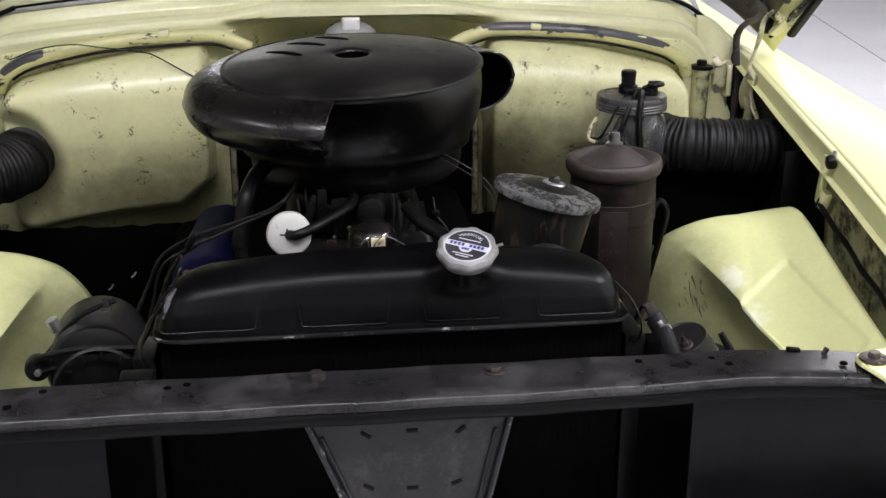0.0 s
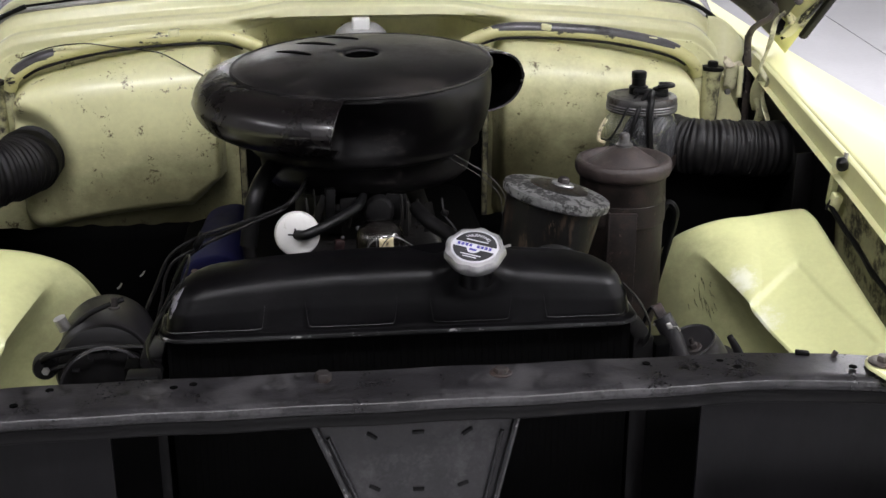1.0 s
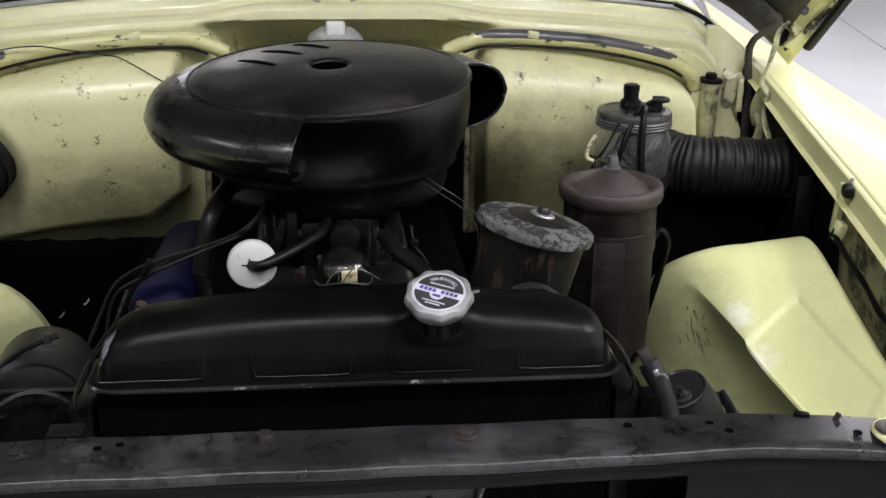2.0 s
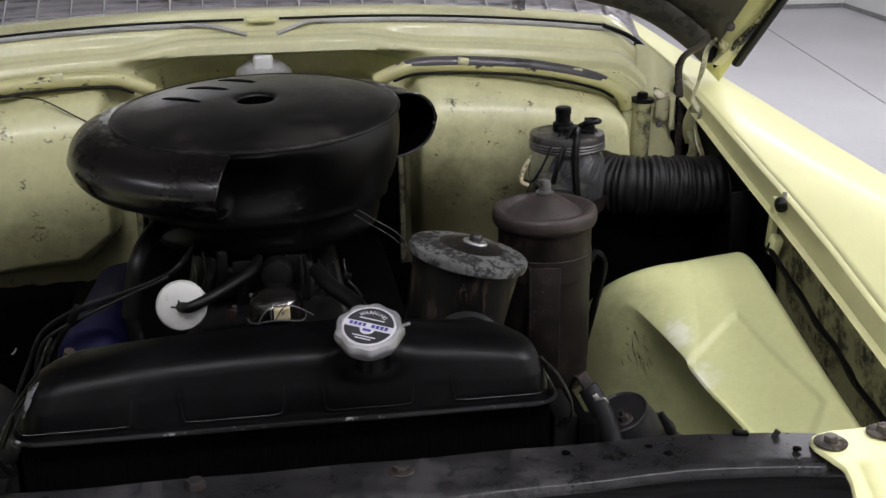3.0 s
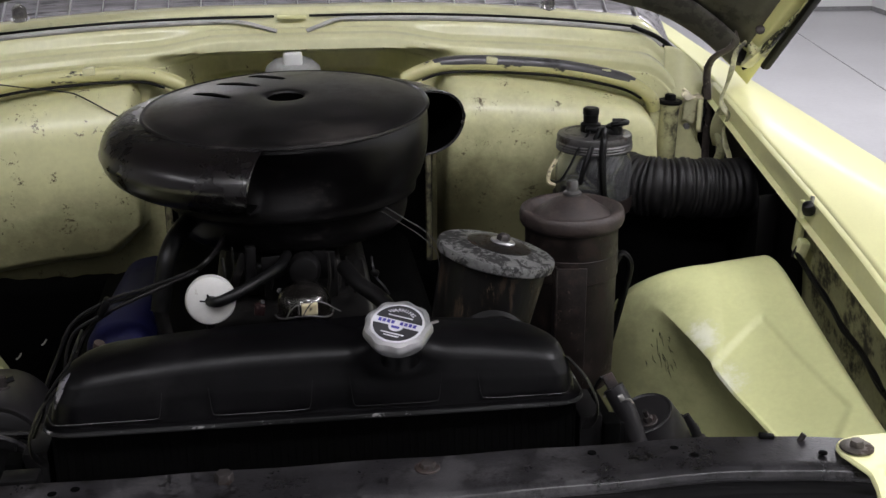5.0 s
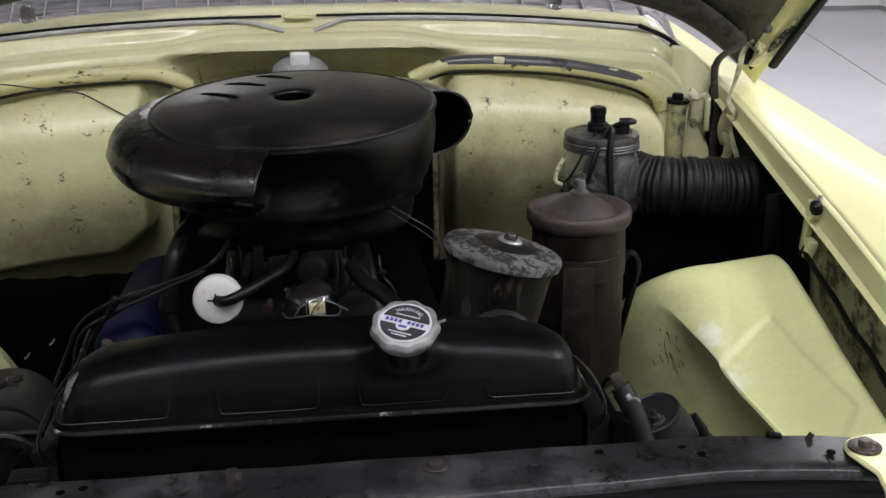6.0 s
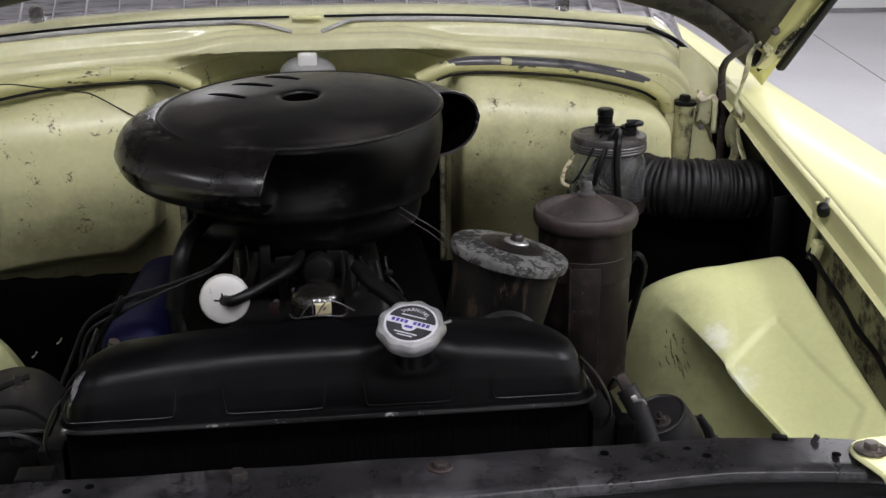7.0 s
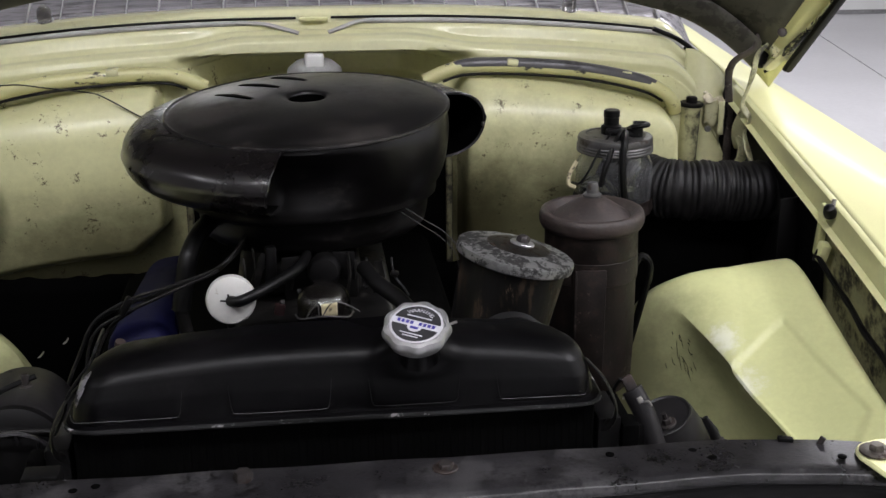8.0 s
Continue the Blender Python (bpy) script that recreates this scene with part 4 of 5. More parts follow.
    part("louvre_lip", tube(lip, lambda t: 0.0003 + 0.0024 * math.sin(math.pi * t) ** 0.3, 8, 3, 0.5), "dusty_sheen_black", lid)


def intake_horn(a0, a1, full, r_mouth, z_top, z_low, skew):
    """A sheet-metal horn pressed out of the bowl, growing from angle a0 and open at angle a1, with a seam at its widest line."""
    rings, steps, n = [], 60, 26
    for j in range(steps + 1):
        t = j / steps
        g = smooth(0, full, t)
        outer, inner = [], []
        for k in range(n + 1):
            q = k / n
            wave = math.sin(math.pi * q)
            for line, wall in ((outer, 0.0), (inner, 0.0024)):
                base = 0.1985 - 0.016 * q
                out = (r_mouth - 0.190) * g * wave ** 0.72 * (1 - 0.42 * (1 - t)) - wall * wave
                ridge = 0.0022 * math.exp(-((q - 0.47) / 0.022) ** 2) * g if line is outer else 0.0
                low = z_low * (0.70 + 0.30 * g)
                z = z_top + (low - z_top) * (0.5 - 0.5 * math.cos(math.pi * q)) + (wall if q < 0.5 else -wall) * -1.0 * abs(math.cos(math.pi * q))
                a = radians(a0 + (a1 - a0) * t + skew * t ** 4 * (1 - 2 * q))
                line.append(cleaner_point(base + 0.002 + out + ridge, a, z))
        rings.append(outer + inner[::-1])
    return rings, n


for shape in ((92, 258, 0.52, 0.272, -0.0015, -0.093, 2.2), (104, 13, 0.80, 0.266, -0.003, -0.098, 0.0)):
    rings, n = intake_horn(*shape)
    horn_shell = part("intake_horn", loft(rings), "black", air, "curved black intake horn with an open mouth", 50)
    horn_shell.data.materials.append(M["core"])
    for p in horn_shell.data.polygons:
        if n < p.index % (2 * n + 2) < 2 * n + 1 and p.index < 60 * (2 * n + 2):
            p.material_index = 1  # inside of the horn near-black, its shade put into the colour
    part("mouth_edge", tube(rings[-1][:n + 1], 0.0017, 6, 0), "black", horn_shell)
part("rivet", revolve([(0.004, 0), (0.0035, 0.003), (0.001, 0.004)], pose(0.238, 1.71, 1.03, 0, 90, 0), 10), "black", air)

# ---- hood ----
hood = thing("hood", (0, 2.05, 1.2), "raised hood with a dark underside and yellow edges", "hood")


def hood_edge(x):
    a = abs(x)
    return 1.222 - 0.225 * a * a - 1.7 * max(0, a - 0.60) ** 2


def hood_skin(lift, x_in=0.0, s0=0.0, s1=1.35, wmax=0.815):
    def f(u, v):
        x = (2 * u - 1) * (wmax - x_in)
        q = s0 + (s1 - s0) * v
        k = 1 + 0.19 * q
        z = hood_edge(x)
        flatten = 1 - 0.25 * min(1, q)
        zc = hood_edge(0)
        return (x * k, 2.047 - 0.70 * q + 0.70 * lift, zc + (z - zc) * flatten + 0.71 * q + 0.70 * lift)
    return f


part("outer_skin", grid(hood_skin(0.010), 80, 30), "paint", hood, "pale yellow outer skin", 60, 0.002)
part("underside", grid(hood_skin(0.0, 0.035, 0.06, 1.33), 70, 24), "hood_under", hood, "dull black underside", 60, 0.002)


def hood_rim(u, v):
    x = (2 * u - 1) * 0.772
    a = v * math.pi
    return (x, 2.047 - 0.012 - 0.022 * (1 - math.cos(a)) + 0.004, hood_edge(x) + 0.012 + 0.022 * (1 - math.cos(a)) - 0.018 * math.sin(a))


part("rear_rim", grid(hood_rim, 80, 10), "hood_under", hood, "grey folded rear rim", 60, 0.002)
for s in (-1, 1):
    side = []
    for k in range(13):
        q = 0.07 + 1.23 * k / 12
        px, py, pz = hood_skin(0.0)(1.0 if s > 0 else 0.0, q / 1.35)
        side.append((px - s * 0.004, py - 0.004, pz - 0.004))
    part("side_rim", tube(side, 0.010, 8, 3, 0.7), "dark", hood, "black side rim")
    gus = [(s * 0.800, 2.020, 1.045), (s * 0.835, 1.985, 1.095), (s * 0.860, 1.90, 1.175), (s * 0.86, 1.80, 1.28)]
    part("corner_gusset", tube(gus, lambda t: 0.030 - 0.008 * t, 10, 6, 0.30), "paint_smeared", hood, "yellow corner gusset with black smears")
    part("gusset_plate", rbox((0.050, 0.006, 0.060), pose(s * 0.812, 2.012, 1.085, -35, 15 * s, 20 * s), 0.002), "paint_smeared", hood)
    part("hinge_lug", rbox((0.022, 0.018, 0.045), pose(s * 0.785, 2.025, 1.065, -20, 25 * s, 0), 0.004), "dark", hood)
    part("gusset_edge", tube([(s * 0.792, 2.018, 1.120), (s * 0.800, 2.012, 1.085), (s * 0.806, 2.015, 1.050), (s * 0.79, 2.02, 1.035)], 0.0035, 6, 4), "dark", hood)
    part("hinge_arm", tube([(s * 0.733, 2.02, 0.85), (s * 0.732, 2.02, 0.90), (s * 0.732, 2.02, 0.96), (s * 0.725, 2.018, 1.025), (s * 0.726, 2.010, 1.050), (s * 0.735, 2.004, 1.064),
                            (s * 0.752, 2.0, 1.074), (s * 0.763, 2.0, 1.085), (s * 0.769, 1.998, 1.115), (s * 0.772, 1.99, 1.15)], 0.0072, 10, 6, 0.42, up=(0, 1, 0.2)), "hinge", hood, "dark rusty hinge arm")
    part("hinge_strap", tube([(s * 0.768, 1.955, 1.096), (s * 0.750, 1.950, 1.080), (s * 0.738, 1.935, 1.052), (s * 0.733, 1.94, 1.025), (s * 0.724, 1.938, 0.999), (s * 0.729, 1.935, 0.985), (s * 0.735, 1.928, 0.972), (s * 0.729, 1.93, 0.950),
                              (s * 0.731, 1.92, 0.925), (s * 0.735, 1.905, 0.900), (s * 0.735, 1.90, 0.86)], lambda t: 0.0034 + 0.0028 * math.sin(3 * math.pi * t) ** 2, 12, 6, 0.3, up=(0, 1, 0)), "apron", hood, "bent yellow hinge strap")
    part("gusset_bolt", revolve([(0.008, 0), (0.008, 0.004), (0.004, 0.006)], pose(s * 0.787, 1.945, 1.116, 60, 0, -25 * s), 12), "hinge", hood)

# ---- rear corners of the bay ----
for s in (-1, 1):
    part("gutter_end", tube([(s * 0.600, 2.075, 1.108), (s * 0.650, 2.071, 1.086), (s * 0.690, 2.066, 1.053), (s * 0.716, 2.060, 1.022)], 0.0044, 8, 6), "rubber", car, "dark seal end at the bay corner")
    part("corner_panel", grid(lambda u, v: (s * (0.655 + 0.072 * u), 2.052 - 0.012 * math.sin(3 * u) - 0.012 * v, (1.075 - 0.066 * max(0, u - 0.15) ** 1.6) - (0.095 - 0.02 * u) * v), 20, 16), "paint_bay", car, "yellow corner panel", 60, 0.002)
    part("corner_seam", tube([(s * 0.7265, 2.036, 1.040), (s * 0.7275, 2.032, 1.015), (s * 0.724, 2.032, 0.995), (s * 0.7265, 2.03, 0.985)], 0.0024, 6, 4), "dark", car, "black seam at the corner")
    part("sealer", grid(lambda u, v: (s * (0.684 + 0.040 * u + 0.004 * math.sin(9 * v)), 2.028 - 0.010 * math.sin(3 * v + 2 * u) + 0.003 * math.sin(14 * u), 1.000 - 0.018 * v - 0.014 * u + 0.004 * math.sin(11 * u + 4 * v)), 12, 8), "tape", car, "crumpled cream sealer with rust", 60, 0.002)
    part("corner_tab", grid(lambda u, v: (s * (0.690 + 0.026 * u - 0.004 * v), 2.026 - 0.006 * math.sin(3 * u), 0.990 - 0.048 * v + 0.004 * math.sin(7 * u)), 8, 8), "paint_dull", car, "", 60, 0.002)
    part("corner_tab", grid(lambda u, v: (s * (0.7115 + 0.010 * u), 2.018 - 0.004 * math.sin(3 * u), 0.985 - 0.060 * v), 4, 8), "paint_bay", car, "", 60, 0.002)
    part("dark_bead", tube([(s * (0.7235 + 0.0012 * math.sin(5 * k)), 2.014, 0.985 - 0.006 * k) for k in range(9)], lambda t: 0.0022 + 0.0008 * math.sin(37 * t), 6, 3), "dark", car, "ragged black sealing bead")
    part("hinge_plate", grid(lambda u, v: (s * (0.728 + 0.020 * u - 0.010 * math.sin(3.2 * v)), 1.955 - 0.010 * u + 0.02 * v, 0.985 - 0.075 * v), 6, 12), "apron", car, "grimy yellow hinge mounting plate", 60, 0.003)
    part("plate_foot", tube([(s * 0.728, 1.962, 0.935), (s * 0.737, 1.958, 0.915), (s * 0.737, 1.958, 0.898), (s * 0.731, 1.962, 0.880), (s * 0.735, 1.965, 0.870)], lambda t: 0.0050 + 0.004 * math.sin(math.pi * t), 10, 5, 0.35, up=(0, 1, 0)), "apron", car, "curled sooty yellow foot of the hinge plate")
    dt = part("drain_tube", revolve([(0.0172, -0.12), (0.0172, 0.0), (0.0190, 0.004), (0.0190, 0.010), (0.0172, 0.012)], pose(s * 0.657, 2.010, 0.970, 0, 2 * s, 0), 24), "apron", car, "yellow drain tube smeared with black")
    part("tube_flange", revolve([(0.0205, 0.010), (0.0215, 0.012), (0.0215, 0.015), (0.0195, 0.017), (0.010, 0.017), (0.010, 0.025), (0.008, 0.027)], pose(s * 0.657, 2.010, 0.970, 0, 2 * s, 0), 24), "dark", dt, "black tube stopper")
    part("tube_bracket", rbox((0.018, 0.012, 0.10), pose(s * 0.632, 2.016, 0.92), 0.003), "apron", car)
    hex_bolt("bolt", (s * 0.690, 2.012, 0.938), 0.006, 0.006, car, "steel", (90, 0, 0))
    part("fender_post", rbox((0.012, 0.014, 0.085), pose(s * 0.738, 1.612, 0.875, 10, 0, 0), 0.003), "paint_well", car)
    part("post_foot", rbox((0.016, 0.020, 0.030), pose(s * 0.732, 1.588, 0.848, 14, 10 * s, 0), 0.004), "paint_well", car)
    bump = part("rubber_bumper", revolve([(0.009, -0.004), (0.010, 0.004), (0.008, 0.012), (0.004, 0.015)], pose(s * 0.731, 1.574, 0.912, 20, -20 * s, 0), 14), "rubber", car, "small black rubber bumper")
    part("pin", tube([(s * 0.735, 1.576, 0.918), (s * 0.738, 1.579, 0.932)], 0.0035, 8, 2), "steel", bump)
    part("side_wire", tube([(s * 0.730, 1.60, 0.838), (s * 0.733, 1.54, 0.815), (s * 0.737, 1.49, 0.797), (s * 0.734, 1.44, 0.783), (s * 0.738, 1.38, 0.765), (s * 0.733, 1.32, 0.748), (s * 0.738, 1.25, 0.728), (s * 0.734, 1.15, 0.700)], 0.0045, 8, 6), "rubber", car, "black wire along the apron seam")
    part("side_wire", tube([(s * 0.724, 1.585, 0.842), (s * 0.728, 1.535, 0.822), (s * 0.731, 1.48, 0.803), (s * 0.727, 1.43, 0.789), (s * 0.731, 1.36, 0.768), (s * 0.728, 1.30, 0.752)], lambda t: 0.0035 + 0.0012 * math.sin(23 * t), 8, 6), "dark", car, "taped black wire in the seam")
    part("wire_tie", tube([(s * 0.718, 1.588, 0.836), (s * 0.727, 1.590, 0.852), (s * 0.737, 1.594, 0.846), (s * 0.734, 1.592, 0.830)], 0.0022, 6, 4), "dark", car, "black wire tie")
    part("rear_baffle", rbox((0.035, 0.006, 0.20), pose(s * 0.722, 1.70, 0.80, 0, 0, 12 * s), 0.002), "dark", car, "dark grey baffle strip")

# ---- front corner plate on the crossbar ----
for s in (1, -1):
    tie = thing("fender_tie_plate", (s * 0.62, 0.96, 0.85), "yellow fender tie plate bolted on the crossbar end", "tie plate", "fender tie plates")

    def tie_point(u, v, s=s):
        y1 = 0.993 + 0.006 * u
        y = y1 + (0.860 - y1) * v
        xl = lerp_table(y, [(0.86, 0.497), (0.87, 0.499), (0.901, 0.509), (0.921, 0.512), (0.943, 0.507), (0.963, 0.502), (0.975, 0.503), (0.985, 0.508), (0.989, 0.515), (0.993, 0.530)])
        x = xl + (0.752 - xl) * u ** 1.2
        z = 0.8605 + 0.02 * max(0, u - 0.7) - 0.16 * max(0, 0.925 - y)
        z -= 0.004 * math.exp(-((x - 0.529 + 0.2 * (0.929 - y)) / 0.0045) ** 2) * smooth(0.934, 0.922, y)
        z += 0.0015 * math.exp(-((x - 0.542 + 0.2 * (0.929 - y)) / 0.005) ** 2) * smooth(0.934, 0.922, y)
        z -= 0.004 * smooth(0.02, 0.0, u)
        return (s * x, y, z)
    part("sheet", grid(tie_point, 110, 60), "paint", tie, "", 40, 0.0022)
    for bx, by in ((0.519, 0.966), (0.580, 0.977)):
        hex_bolt("bolt", (s * bx, by, 0.8635), 0.0078, 0.0085, tie, "tan_bolt", washer=0.0165)

# ---- wiper motor behind the air cleaner ----
motor = thing("wiper_motor", (0, 2.05, 1.0), "grey wiper motor with a white cap on the firewall", "wiper motor")
part("housing", revolve([(0.048, -0.05), (0.048, -0.01), (0.044, 0.010), (0.032, 0.022), (0.012, 0.027)], pose(-0.002, 2.050, 1.048, 20, 0, 0) @ Matrix.Diagonal((1.05, 0.6, 1, 1)), 32), "grey_motor", motor)
part("cap", rbox((0.033, 0.026, 0.034), pose(-0.002, 2.040, 1.068), 0.005, 3), "white_paint", motor, "white moulded cap")

bracket = thing("firewall_bracket", (0.1915, 1.985, 1.02), "small pinkish grey steel bracket bolted to the firewall", "bracket")
part("leaf", rbox((0.040, 0.004, 0.022), pose(0.1915, 1.985, 1.028, -12, 8, 6), 0.001), "grey_motor", bracket)
part("foot", rbox((0.034, 0.046, 0.004), pose(0.1915, 2.006, 1.018, 4, 8, 6), 0.001), "grey_motor", bracket)
hex_bolt("bolt", (0.1985, 1.982, 1.029), 0.005, 0.005, bracket, "rusty_bolt", (78, 0, 6))

# ---- oil filter ----
oil = thing("oil_filter", (0.3635, 1.52, 0.68), "rusty brown canister oil filter with a domed lid", "oil filter")
OF = pose(0.3715, 1.522, 0.012, 0, -0.5, 0)
part("canister", revolve([(0.055, 0.68), (0.061, 0.70), (0.0625, 0.74), (0.0630, 0.868), (0.0645, 0.872), (0.0640, 0.915), (0.0650, 0.918)], OF, 48), "rust", oil, "rusty canister", 40)
lid_of = part("lid", revolve([(0.0650, 0.914), (0.0695, 0.917), (0.0720, 0.923), (0.0722, 0.931), (0.0700, 0.9375), (0.0655, 0.9395), (0.0605, 0.9375), (0.0565, 0.9310), (0.0530, 0.9300), (0.0480, 0.9345), (0.036, 0.9425), (0.022, 0.9515), (0.012, 0.9560), (0.002, 0.9570)], OF, 56), "rust_lid", oil, "domed lid with a rolled rim", 50)
part("cover_nut", revolve([(0.0125, 0.953), (0.0130, 0.959), (0.0085, 0.962), (0.0080, 0.972), (0.0060, 0.976)], OF, 10), "jar_lid", lid_of, "dull grey cover nut")
part("bracket", rbox((0.042, 0.004, 0.17), pose(0.3480, 1.4535, 0.800, 0, 0, -8), 0.001), "rust", oil, "flat rusty mounting strap")
part("bracket_side", rbox((0.004, 0.050, 0.17), pose(0.3290, 1.479, 0.800), 0.001), "rust", oil)
part("clamp_band", revolve([(0.0640, 0.845), (0.0650, 0.846), (0.0650, 0.878), (0.0640, 0.879)], OF, 48, (False, False)), "rust", oil)
part("oil_line", tube([(0.428, 1.53, 0.86), (0.440, 1.53, 0.875), (0.452, 1.53, 0.855), (0.445, 1.54, 0.80), (0.43, 1.55, 0.72)], 0.0055, 8, 6), "rubber", oil, "thin black oil line")

# ---- steering pump reservoir ----
res = thing("pump_reservoir", (0.226, 1.345, 0.78), "stained black pump reservoir with a flaking grey lid", "reservoir")
CN = pose(0.226, 1.345, 0.955, -1, 12.5, 0)
part("can", revolve([(0.050, -0.165), (0.056, -0.155), (0.060, -0.10), (0.0655, -0.012), (0.066, -0.004)], CN, 48), "can", res, "stained black can", 50)
rl = part("lid", revolve([(0.067, -0.012), (0.0725, -0.0095), (0.0735, -0.003), (0.0725, 0.001), (0.068, 0.0025), (0.060, 0.0018), (0.045, 0.0055), (0.025, 0.0085), (0.012, 0.0095), (0.002, 0.0098)], CN, 56, (False, True)), "can_lid", res, "flaking grey lid", 50)
part("painted_disc", revolve([(0.040, 0.0058), (0.0395, 0.0072), (0.025, 0.0095), (0.014, 0.0103)], CN @ pose(0.002, 0.002, 0), 40), "can", rl, "black painted middle of the lid")
part("ring_washer", revolve([(0.0150, 0.0095), (0.0155, 0.0115), (0.0140, 0.013), (0.010, 0.013)], CN @ pose(0.006, 0.002, 0), 28), "cap", rl, "bright ring washer")
part("wing_nut", revolve([(0.0085, 0.0125), (0.0085, 0.018), (0.006, 0.021), (0.003, 0.022)], CN @ pose(0.006, 0.002, 0), 6), "rusty_bolt", rl)

# ---- washer jar ----
jar = thing("washer_jar", (0.483, 1.862, 0.84), "glass washer jar with a dull metal screw lid and pump", "washer jar")
J = pose(0.483, 1.864, 0)
g = part("glass_jar", revolve([(0.050, 0.846), (0.058, 0.848), (0.0625, 0.856), (0.0635, 0.900), (0.0625, 0.925), (0.056, 0.936), (0.0555, 0.948), (0.0530, 0.948), (0.0530, 0.936), (0.0595, 0.924), (0.0605, 0.900), (0.0595, 0.858), (0.055, 0.852)], J, 40), "glass", jar, "clear glass")
g.visible_shadow = False
part("water", revolve([(0.050, 0.8545), (0.0560, 0.860), (0.0565, 0.884), (0.0560, 0.886)], J, 32), "water", jar, "a little water")
jl = part("screw_lid", revolve([(0.0575, 0.942), (0.0622, 0.943), (0.0630, 0.9455), (0.0612, 0.9475), (0.0630, 0.950), (0.0612, 0.952), (0.0628, 0.9545), (0.0612, 0.957), (0.0618, 0.964), (0.0600, 0.968), (0.050, 0.970), (0.048, 0.9685), (0.02, 0.9695)], J, 44), "jar_lid", jar, "dull grey ribbed screw lid", 30)
part("pump_body", revolve([(0.017, 0.966), (0.017, 0.982), (0.0125, 0.985), (0.0125, 0.997), (0.0135, 0.998), (0.0135, 1.007), (0.011, 1.009)], pose(0.478, 1.872, 0), 16), "rubber", jl, "black pump head")
part("pump_arm", rbox((0.055, 0.018, 0.010), pose(0.492, 1.852, 0.975, 0, 4, -14), 0.004), "rubber", jl)
part("pump_boss", revolve([(0.014, 0.0), (0.014, 0.016), (0.009, 0.019)], pose(0.512, 1.852, 0.966), 14), "rubber", jl)
part("hose", tube([(0.506, 1.845, 0.985), (0.520, 1.836, 0.989), (0.532, 1.846, 0.988), (0.528, 1.860, 0.987), (0.512, 1.862, 0.987)], 0.0045, 8, 6), "rubber", jl, "small black hose")
part("hose", tube([(0.492, 1.835, 0.978), (0.483, 1.806, 0.968), (0.479, 1.796, 0.935), (0.481, 1.795, 0.90), (0.487, 1.80, 0.865)], 0.0060, 8, 6), "rubber", jar, "black hose down the jar")
part("hose", tube([(0.486, 1.84, 0.978), (0.468, 1.812, 0.964), (0.452, 1.800, 0.930), (0.445, 1.800, 0.90)], 0.0045, 8, 6), "rubber", jar, "black hose down the jar")
part("wire", tube([(0.470, 1.845, 0.975), (0.445, 1.815, 0.955), (0.425, 1.802, 0.925), (0.412, 1.805, 0.905), (0.405, 1.83, 0.90)], 0.0022, 6, 6), "rubber", jar, "thin black wire")
part("clip_wire", tube([(0.412, 1.83, 0.935), (0.400, 1.825, 0.915), (0.398, 1.82, 0.900), (0.408, 1.815, 0.895)], 0.0035, 6, 6), "kraft", jar, "yellowed wire end")
part("holder_band", revolve([(0.0645, 0.846), (0.0665, 0.846), (0.0665, 0.866), (0.0645, 0.866)], J, 40, (False, False)), "rust", jar, "rusty holder band")
part("holder_ear", rbox((0.022, 0.012, 0.016), pose(0.556, 1.85, 0.858, 0, -12, 20), 0.003), "rust", jar)
part("holder_leg", rbox((0.030, 0.008, 0.16), pose(0.500, 1.930, 0.790), 0.002), "rust", jar)
part("holder_base", revolve([(0.058, 0.838), (0.064, 0.840), (0.064, 0.846)], J, 32), "rust", jar)


# ---- heater ducts ----
def build_duct(s, y0):
    duct = thing("heater_duct", (s * 0.66, y0, 0.82), "dusty black corrugated heater duct into the firewall", "air duct", "heater ducts")
    o, lower, rad = (0.0, 0.0075, 0.049) if s > 0 else (-0.066, 0.022, 0.0525)
    path = spline([(s * 0.84 + o, y0 + 0.01, 0.870), (s * 0.72 + o, y0, 0.873), (s * 0.65 + o, y0, 0.876), (s * 0.585 + o, y0 + 0.012, 0.878), (s * 0.542 + o, y0 + 0.055, 0.880), (s * 0.528 + o, y0 + 0.105, 0.880), (s * 0.526 + o, y0 + 0.150, 0.880)], 40)
    rings = []
    for i, p in enumerate(path):
        d = (path[min(i + 1, len(path) - 1)] - path[max(i - 1, 0)]).normalized()
        a = d.cross(Vector((0, 0, 1))).normalized()
        b = a.cross(d)
        w = (0.0042 + 0.0020 * math.sin(i * 0.37) * math.sin(i * 0.11 + 1)) * (abs(math.sin(i * math.pi / 5.2 + 1.3 * math.sin(i * 0.09) + 0.5 * math.sin(i * 0.31))) ** 0.8 - 0.6)
        p = p + Vector((0, 0, 0.0016 * math.sin(i * 0.23) - lower))
        rings.append([p + (rad + w + 0.0007 * math.sin(5 * t + i * 0.3)) * (a * math.cos(t) + b * math.sin(t)) for t in (2 * math.pi * k / 30 for k in range(30))])
    part("bellows", loft(rings), "duct", duct, "", 70)
    part("collar", revolve([(0.054, 0), (0.0575, 0.002), (0.0575, 0.018), (0.054, 0.020)], pose(s * 0.530 + o, y0 + 0.085, 0.880 - lower, -80, 0, 8 * s), 36, (False, False)), "dark", duct, "dark clamp collar")
    return duct


build_duct(1, 1.858)
build_duct(-1, 1.835)

# ---- engine ----
engine = thing("engine", (0, 1.6, 0.43), "oily black engine with dark blue rocker covers", "engine")
# block in near-black, the deep shade of the bay put into its colour
part("block", rbox((0.40, 0.62, 0.36), pose(-0.02, 1.63, 0.62), 0.03, 3), "core", engine, "oily black block with deep shade in its colour")
